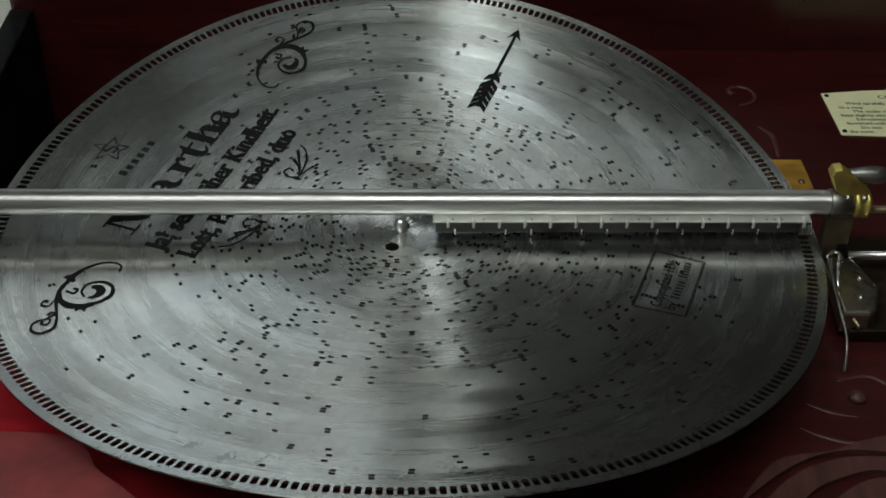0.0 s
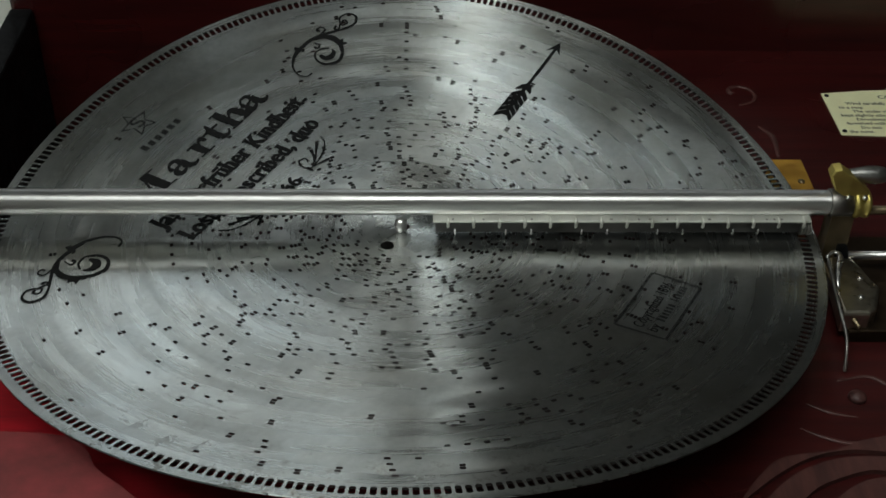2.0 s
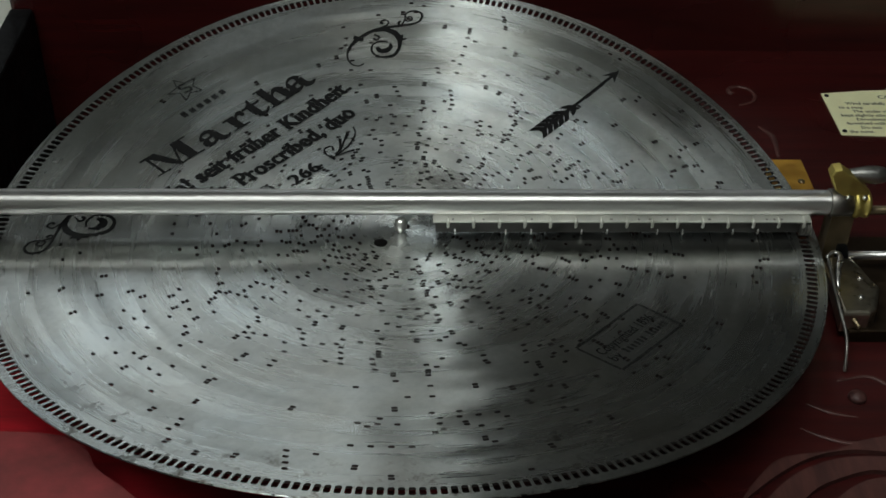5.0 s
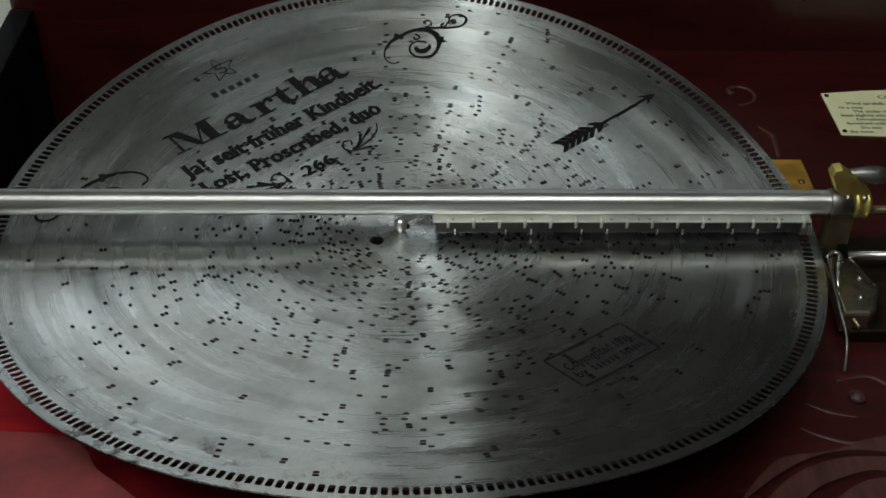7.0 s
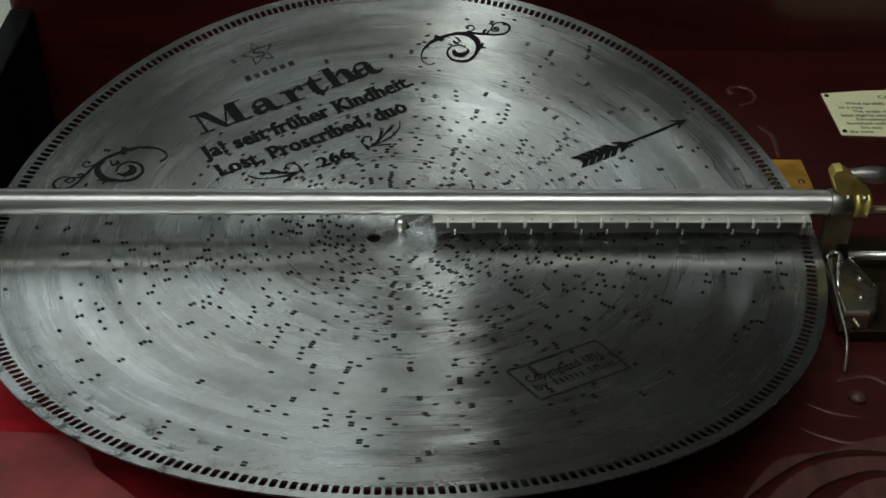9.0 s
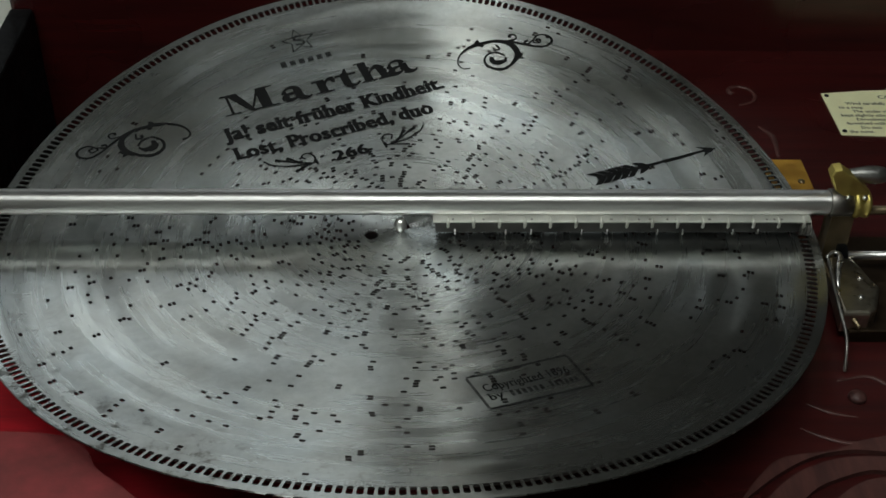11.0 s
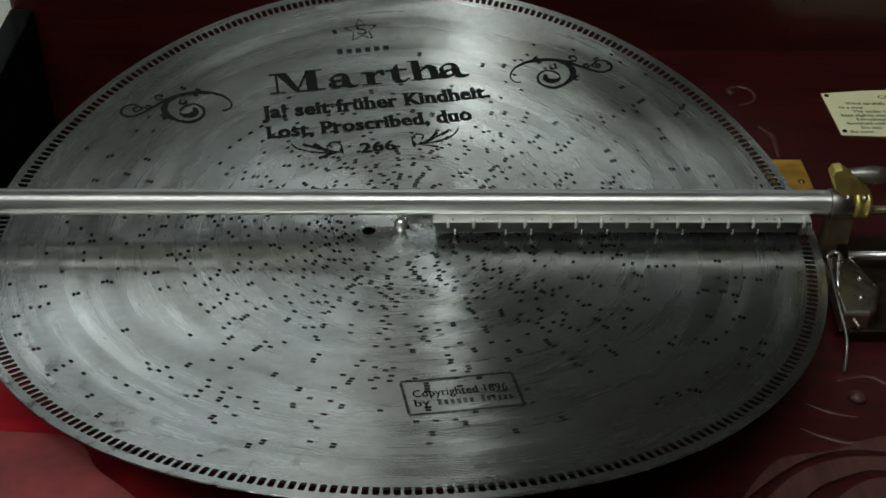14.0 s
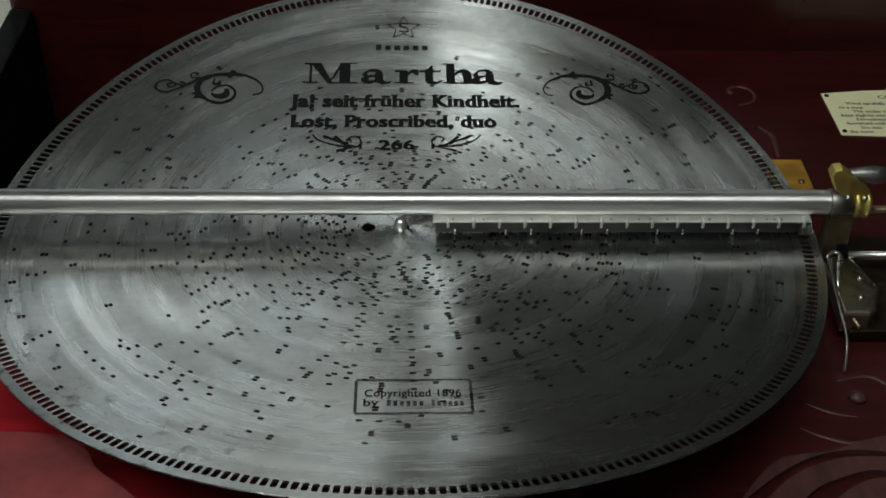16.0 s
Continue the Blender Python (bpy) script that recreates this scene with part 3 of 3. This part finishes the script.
def title():
    """The title in fat-faced letters with hairline serifs."""
    u = 0.0185

    def glyph(x, polys, strokes):
        bms = [polygon([(x + a * u, 0.1292 + b * u) for a, b in p], LIFT) for p in polys]
        bms += [ribbon([(x + a * u, 0.1292 + b * u) for a, b in p], [w * u * 1.22 for w in ws], 16, LIFT) for p, ws in strokes]
        ink("letter", joined(*bms))

    def bar(x0, x1, y0, y1):
        return [(x0, y0), (x1, y0), (x1, y1), (x0, y1)]
    glyph(-0.0614, [bar(0, 0.5, 0, 0.06), bar(0.21, 0.29, 0.05, 0.96), bar(0.03, 0.55, 0.94, 1), [(0.25, 1), (0.58, 1), (1.0, 0), (0.82, 0)], [(0.84, 0), (0.92, 0.05), (1.33, 1), (1.24, 1)], bar(1.2, 1.56, 0.04, 0.96), bar(1.0, 1.8, 0, 0.06), bar(1.2, 1.78, 0.94, 1)], [])
    for x in (-0.0262, 0.0417):
        glyph(x, [bar(0.46, 0.74, 0.1, 0.48)], [([(0.12, 0.50), (0.30, 0.64), (0.52, 0.64), (0.62, 0.48)], [0.06, 0.07, 0.12, 0.2]), ([(0.1, 0.50), (0.14, 0.46), (0.22, 0.47)], [0.1, 0.2, 0.12]), ([(0.5, 0.38), (0.26, 0.33), (0.14, 0.18), (0.24, 0.06), (0.5, 0.12)], [0.05, 0.1, 0.24, 0.14, 0.05]), ([(0.6, 0.14), (0.74, 0.04), (0.88, 0.02), (1.0, 0.08)], [0.24, 0.16, 0.08, 0.05])])
    glyph(-0.0057, [bar(0.17, 0.45, 0.04, 0.64), bar(0, 0.66, 0, 0.06), bar(0.02, 0.3, 0.58, 0.65)], [([(0.42, 0.40), (0.52, 0.56), (0.66, 0.62), (0.76, 0.58)], [0.05, 0.07, 0.12, 0.16]), ([(0.66, 0.50), (0.73, 0.53), (0.8, 0.54)], [0.1, 0.2, 0.12])])
    glyph(0.0097, [bar(0.18, 0.45, 0.1, 0.64), bar(0, 0.72, 0.58, 0.65), [(0.45, 0.64), (0.45, 0.9), (0.39, 0.9), (0.28, 0.72), (0.12, 0.64)]], [([(0.3, 0.14), (0.42, 0.04), (0.58, 0.03), (0.74, 0.16)], [0.26, 0.16, 0.08, 0.05])])
    glyph(0.0240, [bar(0.12, 0.40, 0.04, 1), bar(0, 0.53, 0, 0.06), bar(0, 0.3, 0.94, 1), bar(0.68, 0.96, 0.04, 0.46), bar(0.58, 1.08, 0, 0.06)], [([(0.40, 0.44), (0.52, 0.58), (0.70, 0.64), (0.82, 0.44)], [0.05, 0.08, 0.16, 0.27])])


def ornament(s):
    """A scrolled leaf on each side of the title."""
    def r(points, widths, n=18):
        ink("scroll", ribbon([(s * x, y) for x, y in points], widths, n, LIFT))
    r([(0.0905, 0.1185), (0.0865, 0.1195), (0.0850, 0.1245), (0.0885, 0.131), (0.0955, 0.1355), (0.104, 0.1375)], [0.0012, 0.0009, 0.001, 0.0016, 0.0030])
    ink("scroll", polygon([(s * 0.1035, 0.1362), (s * 0.1025, 0.1398), (s * 0.1052, 0.1412), (s * 0.1062, 0.1375), (s * 0.1072, 0.1345), (s * 0.1050, 0.1340)], LIFT))
    r([(0.105, 0.1372), (0.114, 0.1365), (0.122, 0.1335), (0.130, 0.128), (0.136, 0.1235)], [0.0024, 0.0022, 0.0018, 0.0012])
    r([(0.136, 0.1235), (0.143, 0.1205), (0.149, 0.1235), (0.1485, 0.129), (0.143, 0.1315), (0.1385, 0.1285), (0.1375, 0.126)], [0.0014, 0.0018, 0.0012, 0.001], 24)
    r([(0.1375, 0.126), (0.141, 0.1248), (0.1425, 0.1275), (0.140, 0.1285)], [0.001, 0.0012, 0.0016], 12)
    r([(0.1385, 0.1285), (0.133, 0.1265), (0.1325, 0.129), (0.1352, 0.1292)], [0.001, 0.0012, 0.0018], 12)
    r([(0.122, 0.1338), (0.1285, 0.1335), (0.1290, 0.1375), (0.1255, 0.1378), (0.1258, 0.1358)], [0.001, 0.001, 0.0016], 14)
    r([(0.117, 0.1355), (0.1225, 0.131), (0.1245, 0.1245), (0.122, 0.118), (0.116, 0.1125)], [0.0022, 0.0030, 0.0042, 0.0032, 0.002])
    ink("scroll", polygon([(s * 0.1225, 0.122), (s * 0.1275, 0.1195), (s * 0.1245, 0.1175), (s * 0.1262, 0.1150), (s * 0.1205, 0.1165)], LIFT))
    r([(0.116, 0.1125), (0.109, 0.1108), (0.1025, 0.1148), (0.1015, 0.1215), (0.106, 0.1265), (0.112, 0.126), (0.1155, 0.122)], [0.0022, 0.0020, 0.0015, 0.0012, 0.001], 24)
    r([(0.107, 0.1235), (0.1062, 0.1195), (0.109, 0.117), (0.1135, 0.1175), (0.1155, 0.120)], [0.0022, 0.0040, 0.0046, 0.0026, 0.001], 14)
    r([(0.1145, 0.133), (0.1150, 0.1285), (0.1115, 0.1285), (0.1118, 0.1308)], [0.001, 0.0012, 0.0016], 12)


def sprig(s):
    """A small leafy spray on each side of the number."""
    def r(points, widths, n=14):
        ink("sprig", ribbon([(s * x - 0.0042, y) for x, y in points], widths, n, LIFT))
    r([(0.0205, 0.0712), (0.029, 0.0715), (0.038, 0.0735), (0.0455, 0.0775), (0.0490, 0.0825)], [0.0009, 0.0011, 0.0009, 0.0008, 0.0007])
    r([(0.023, 0.0712), (0.030, 0.0745), (0.036, 0.0805)], [0.0005, 0.0011, 0.0022], 10)
    r([(0.027, 0.0716), (0.034, 0.0760), (0.0425, 0.0808)], [0.0005, 0.0012, 0.0020], 10)
    r([(0.022, 0.0712), (0.0205, 0.076), (0.0235, 0.0805), (0.0275, 0.079), (0.0262, 0.0760)], [0.001, 0.001, 0.0010, 0.0012], 16)
    r([(0.024, 0.0708), (0.030, 0.0690), (0.0345, 0.0672)], [0.0005, 0.0011, 0.0018], 10)
    ink("sprig", polygon([(s * 0.0200 - 0.0042, 0.0690), (s * 0.0214 - 0.0042, 0.0690), (s * 0.0222 - 0.0042, 0.0735), (s * 0.0200 - 0.0042, 0.0735)], LIFT))


printing()

# ---- the bar across and its right-hand fittings ----


def pressure_bar():
    b = thing("pressure_bar", "polished nickel pressure bar across the disc", "bar")
    part("tube", lathe([(0.0, -0.30), (0.0068, -0.30), (0.0068, 0.2245), (0.0064, 0.2252), (0.0, 0.2252)], Matrix.Translation((0, 0, 0.0160)) @ ALONG_X, 48), TUBE, b, smooth=True)
    part("collar", lathe([(0.0, 0.2252), (0.0072, 0.2252), (0.0077, 0.2260), (0.0077, 0.2372), (0.0, 0.2372)], Matrix.Translation((0, 0, 0.0160)) @ ALONG_X, 40), DULL_STEEL, b, "dull steel collar", True)
    strip = box(0.0150, 0.2150, -0.0038, 0.0038, -0.0006, 0.0006, 0.0003)
    bmesh.ops.transform(strip, matrix=Matrix.Translation((0, -0.0067, 0.0110)) @ Matrix.Rotation(math.radians(6), 4, "X"), verts=strip.verts)
    rail = part("strip", strip, STRIP_STEEL, b, "pale steel strip under the tube")
    for k in range(15):
        x = 0.0229 + k * 0.01342
        part("hook", tube([(x, -0.0078, 0.0118), (x, -0.0102, 0.0121), (x, -0.0116, 0.0105), (x, -0.0114, 0.0085), (x, -0.0104, 0.0072)], [0.0006, 0.0009, 0.0009, 0.0006], 12, 8), STRIP_STEEL, rail, smooth=True)
        # thin bright discs set forward to stand for glints on the star wheels
        if k % 3 != 1:
            part("roller", lathe([(0.0, 0), (0.0022, 0), (0.0022, 0.0006), (0.0, 0.0006)], Matrix.Translation((x + 0.0035, -0.0076, 0.0030)) @ ALONG_X, 20), BRIGHT, b)
    # added bar: draws the shaded gap below the strip as a dark band
    part("gap_bar", box(0.0165, 0.2120, -0.0088, -0.0004, 0.0026, 0.0100, 0.0004), GAP_DARK, b, "dark bar standing in for the shaded gap under the strip")
    # small raised darker specks scattered along the strip
    marks = random.Random(5)
    for k in range(16):
        x = marks.uniform(0.02, 0.21)
        part("strip_speck", lathe([(0.0, 0), (0.0007, 0), (0.0005, 0.0003), (0.0, 0.0004)], Matrix.Translation((x, -0.0090, 0.0114)), 10), DULL_STEEL, rail)
    wheel = [(0.0, 0.0)]
    for k in range(4):
        wheel += [(0.0030, k * 0.0016), (0.0040, k * 0.0016 + 0.0003), (0.0040, k * 0.0016 + 0.0010), (0.0030, k * 0.0016 + 0.0013)]
    part("end_roller", lathe(wheel + [(0.0, 0.0064)], Matrix.Translation((0.2100, -0.0075, 0.0048)) @ ALONG_X, 24), DULL_STEEL, b, "grooved steel end roller")
    return b


def centre_pin():
    part_top = [(0.0, -0.03), (0.0022, -0.03), (0.0022, 0.0010), (0.0032, 0.0018), (0.0035, 0.0044), (0.0031, 0.0064), (0.0019, 0.0078), (0.0, 0.0083)]
    ob = part("centre_pin", lathe(part_top, Matrix.Translation((-0.0018, -0.0040, 0)), 28), BRIGHT, None, smooth=True)
    tagged(ob, "polished round-headed centre pin through the disc", "pin")


pressure_bar()
centre_pin()


def latch():
    t = thing("bar_latch", "brass latch with a steel handle at the bar's end", "latch")
    part("ring", lathe([(0.0, 0.2374), (0.0072, 0.2374), (0.0083, 0.2382), (0.0083, 0.2405), (0.0077, 0.2410), (0.0077, 0.2440), (0.0083, 0.2445), (0.0081, 0.2458), (0.0060, 0.2470), (0.0, 0.2470)], Matrix.Translation((0, 0, 0.0160)) @ ALONG_X, 36), BRASS, t, "brass ring", True)
    lever = slab([(0.2222, 0.0350), (0.2234, 0.0385), (0.2272, 0.0392), (0.2340, 0.0345), (0.2445, 0.0252), (0.2462, 0.0190), (0.2400, 0.0180), (0.2315, 0.0225), (0.2262, 0.0260)], -0.0035, 0.0035, 0.0008)
    bmesh.ops.transform(lever, matrix=Matrix.Rotation(math.pi / 2, 4, "X"), verts=lever.verts)
    lever_plate = part("lever", lever, BRASS, t, "brass lever plate")
    for x, z in ((0.2330, 0.0262), (0.2418, 0.0262)):
        part("screw", lathe([(0.0, 0), (0.0016, 0), (0.0014, 0.0008), (0.0, 0.0011)], Matrix.Translation((x, -0.0058, z - 0.003)) @ Matrix.Rotation(math.radians(45), 4, "X"), 16), NICKEL, lever_plate, smooth=True)
    part("handle", lathe([(0.0, 0.0), (0.0022, 0.0), (0.0024, 0.003), (0.0036, 0.009), (0.0047, 0.015), (0.0050, 0.019), (0.0044, 0.0235), (0.0026, 0.0265), (0.0, 0.0275)], Matrix.Translation((0.2290, 0.004, 0.0318)) @ Matrix.Rotation(math.radians(92), 4, "Y"), 28), PEWTER, t, "polished steel teardrop handle", True)
    part("rod", lathe([(0.0, 0), (0.0024, 0), (0.0024, 0.06), (0.0, 0.06)], Matrix.Translation((0.2470, 0, 0.0110)) @ ALONG_X, 20), DARK_BRASS, t, smooth=True)
    part("post", slab([(0.2265, -0.0068), (0.2392, -0.0058), (0.2400, 0.006), (0.2280, 0.0070)], BED, 0.0120, 0.001), DARK_BRASS, t, "tarnished brass post")


def side_works():
    g = thing("drive_bracket", "tarnished brass drive bracket with a steel spindle beside the disc", "bracket")
    part("base_plate", box(0.228, 0.33, -0.060, 0.02, BED, -0.022, 0.001), BROWN_PLATE, g)
    # added nickel studs in place of the block's bright scratches and glints
    for x, y in ((0.2362, -0.0455), (0.2400, -0.0300)):
        part("stud", lathe([(0.0, 0), (0.0016, 0), (0.0014, 0.0009), (0.0, 0.0013)], Matrix.Translation((x, y, -0.0115)), 14), NICKEL, g, smooth=True)
    block = part("block", slab([(0.2259, -0.0343), (0.2235, -0.0576), (0.2374, -0.0577), (0.2420, -0.0542), (0.2487, -0.0371), (0.2405, -0.0202), (0.2397, -0.0100), (0.2282, -0.0115)], -0.024, -0.0115, 0.0018), BLOCK, g, "worn brown steel block", False)
    part("spindle", lathe([(0.0, 0), (0.0024, 0), (0.0024, 0.07), (0.0, 0.07)], Matrix.Translation((0.2390, -0.0100, -0.0120)) @ ALONG_X, 20), NICKEL, g, smooth=True)
    worm = [(0.0, 0.0)]
    for k in range(6):
        worm += [(0.0046, k * 0.0008), (0.0058, k * 0.0008 + 0.0004)]
    part("worm", lathe(worm + [(0.0, 0.0048)], Matrix.Translation((0.2335, -0.0085, -0.0120)) @ ALONG_X, 24), BLACK_IRON, g, "black worm gear")
    part("finger", tube([(0.2237, -0.0193, -0.006), (0.2287, -0.0155, -0.0052), (0.2314, -0.0189, -0.0055), (0.2284, -0.0270, -0.0065), (0.2264, -0.0350, -0.009), (0.2262, -0.0386, -0.0112)], [0.0006, 0.0013, 0.0016, 0.0013, 0.0008], 20, 10, 0.7), NICKEL, g, "bright steel finger", True)
    part("spring", tube([(0.2262, -0.0149, -0.008), (0.2235, -0.0397, -0.010), (0.2225, -0.0553, -0.012), (0.2228, -0.068, -0.016), (0.2217, -0.0763, -0.020), (0.2207, -0.0826, -0.0285)], [0.0009, 0.0010, 0.0009, 0.0008], 26, 8), DULL_STEEL, g, "bent steel wire spring", True)
    part("side_plate", tube([(0.2232, -0.010, -0.012), (0.2255, -0.030, -0.013), (0.2295, -0.055, -0.016), (0.2320, -0.062, -0.018)], [0.0014, 0.0016, 0.0016, 0.0012], 16, 8), DARK_BRASS, g, smooth=True)


def brass_plate():
    p = thing("bearing_plate", "flat brass plate at the disc's edge", "plate")
    part("plate", box(0.2165, 0.2365, 0.046, 0.0795, BED, -0.0100, 0.0008), ORANGE_BRASS, p)
    part("screw", lathe([(0.0, -0.0101), (0.0021, -0.0101), (0.0018, -0.0092), (0.0, -0.0088)], Matrix.Translation((0.2305, 0.0560, 0)), 18), DARK_BRASS, p, smooth=True)


latch()
side_works()
brass_plate()


def notice():
    c = thing("notice_card", "aged yellow printed notice card tacked to the case", "card", m=pose(0.2810, 0.1360, BED))
    sheet = part("sheet", slab([(0, 0), (0.055, -0.003), (0.115, -0.001), (0.115, 0.055), (0.06, 0.0562), (0.03, 0.0545), (0.0, 0.0508)], 0.0002, 0.0008), CARD, c)

    def line(text, x, y, size):
        cu = bpy.data.curves.new("line", "FONT")
        cu.body, cu.size, cu.resolution_u, cu.offset = text, size, 2, 0.0001
        tmp = new("line", cu)
        bpy.context.view_layer.update()
        me = bpy.data.meshes.new_from_object(tmp.evaluated_get(bpy.context.evaluated_depsgraph_get()))
        bpy.data.objects.remove(tmp)
        ob = as_object("print_line", me, CARD_INK, sheet)
        ob.matrix_basis = pose(x, y, 0.0010)
    line("CAU", 0.037, 0.0440, 0.0058)
    for k, (text, x) in enumerate((("Wind carefully", 0.013), ("to a stop", 0.007), ("The under side", 0.015), ("kept slightly oiled", 0.006), ("Directions for", 0.015), ("furnished with", 0.007), ("Do not", 0.015), ("the tune.", 0.006))):
        line(text, x, 0.0362 - k * 0.0049, 0.0045)
    for x, y in ((0.003, 0.0475), (0.003, 0.004)):
        part("tack", lathe([(0.0, 0.0008), (0.0016, 0.0008), (0.0012, 0.0016), (0.0, 0.0019)], Matrix.Translation((x, y, 0)), 14), BLACK_IRON, c, smooth=True)


notice()


def carving():
    """Carved leaf lobes and scrolls standing on the bed."""
    for outline in (
        [(0.1456, -0.1727), (0.1592, -0.1548), (0.1708, -0.1433), (0.1831, -0.1393), (0.2006, -0.1366), (0.2163, -0.1303), (0.2358, -0.1283), (0.2326, -0.1382), (0.2091, -0.1366), (0.1894, -0.1407), (0.1710, -0.1509), (0.1553, -0.1631)],
        [(0.1569, -0.1728), (0.1732, -0.1550), (0.1894, -0.1456), (0.2079, -0.1409), (0.2313, -0.1424), (0.2286, -0.1507), (0.2146, -0.1492), (0.2019, -0.1525), (0.1871, -0.1591), (0.1756, -0.1688)],
        [(0.1879, -0.1731), (0.1994, -0.1612), (0.2130, -0.1546), (0.2273, -0.1548), (0.2218, -0.1718), (0.2061, -0.1733)],
    ):
        loop = outline if area(outline) > 0 else outline[::-1]
        loop = [v.xy for v in smooth_path([(*q, 0) for q in loop + loop[:1]], 60)][:-1]
        part("carved_leaf", slab(loop, BED, BED + 0.0030, 0.0012), CARVED, CASE, smooth=False)
    part("carved_vein", tube([(0.196, -0.104, BED), (0.207, -0.110, BED), (0.219, -0.113, BED)], (0.0005, 0.0012, 0.0005), 20, 10, 0.6), CARVED, CASE, smooth=True)
    part("carved_vein", tube([(0.189, -0.120, BED), (0.199, -0.126, BED), (0.212, -0.130, BED), (0.230, -0.126, BED), (0.26, -0.118, BED)], (0.0005, 0.0012, 0.0012, 0.0006), 24, 10, 0.6), CARVED, CASE, smooth=True)
    part("carved_vein", tube([(0.216, -0.088, BED), (0.232, -0.085, BED), (0.241, -0.092, BED), (0.252, -0.106, BED)], (0.0005, 0.0014, 0.0005), 24, 10, 0.6), CARVED, CASE, smooth=True)
    swirl = [(0.224 + (0.003 + 0.0018 * k) * math.cos(3.6 - 0.75 * k), 0.188 + (0.003 + 0.0018 * k) * math.sin(3.6 - 0.75 * k), BED) for k in range(8)]
    part("carved_scroll", tube(swirl, (0.0022, 0.0018, 0.0014, 0.0008), 60, 10, 0.6), CARVED, CASE, smooth=True)
    part("carved_scroll", tube([(0.230, 0.146, BED), (0.236, 0.133, BED), (0.234, 0.111, BED)], (0.001, 0.0022, 0.001), 24, 10, 0.6), CARVED, CASE, smooth=True)
    part("stud", lathe([(0.0, 0.0), (0.0046, 0.0), (0.0042, 0.0020), (0.0024, 0.0032), (0.0, 0.0036)], Matrix.Translation((0.2223, -0.1001, BED)), 22), CARVED, CASE, "dull round stud", True)


def area(p):
    return sum(a[0] * b[1] - b[0] * a[1] for a, b in zip(p, p[1:] + p[:1]))


carving()


# ---- motion ----
def angle(t):
    """Degrees that the disc still has to turn at t seconds."""
    u = 16.0 - t
    return 4.29286 * u - 0.0034801 * u * u


def along(s):
    """The plan's y at the arc length s along the bow."""
    y = s
    for _ in range(5):
        q = math.sqrt(1 + (SLOPE * y) ** 2)
        y -= (0.5 * y * q + 0.5 * math.asinh(SLOPE * y) / SLOPE - s) / q
    return y


def rocking(x, y, t):
    """The pose, in the turning disc's space, of a plate whose middle lies at x, y on the flat sheet."""
    a = math.radians(angle(t))
    turn = Matrix.Rotation(a, 4, "Z")
    qx = x * math.cos(a) - y * math.sin(a)
    qy = along(x * math.sin(a) + y * math.cos(a))
    tilt = Matrix.Rotation(math.atan(SLOPE * qy), 4, "X")
    return turn.inverted() @ Matrix.Translation((qx, qy, BOW / RIM * qy * qy)) @ tilt @ turn @ Matrix.Translation((-x, -y, 0))


def bowed(v, a):
    """Where a point of the flat sheet lies, in the turning disc's space, at the angle a."""
    turn = Matrix.Rotation(a, 4, "Z")
    w = turn @ v
    y = along(w.y)
    up = Vector((0, -SLOPE * y, 1)).normalized()
    return turn.inverted() @ (Vector((w.x, y, BOW / RIM * y * y)) + up * w.z)


def curve_plates():
    """Gives each plate and printed mark the curve that it has half way through its turn."""
    a = math.radians(angle(8.0))
    for ob, x, y in MOVERS:
        back = rocking(x, y, 8.0).inverted()
        for v in ob.data.vertices:
            v.co = back @ bowed(v.co, a)


def motions():
    curve_plates()
    times = [0.0, 0.1] + [0.5 * k for k in range(1, 32)] + [15.9, 16.0]
    walk(DISC, [(t, pose(0, 0, 0, 0, 0, angle(t))) for t in times])
    for ob, x, y in MOVERS:
        walk(ob, [(t, rocking(x, y, t)) for t in times])


motions()
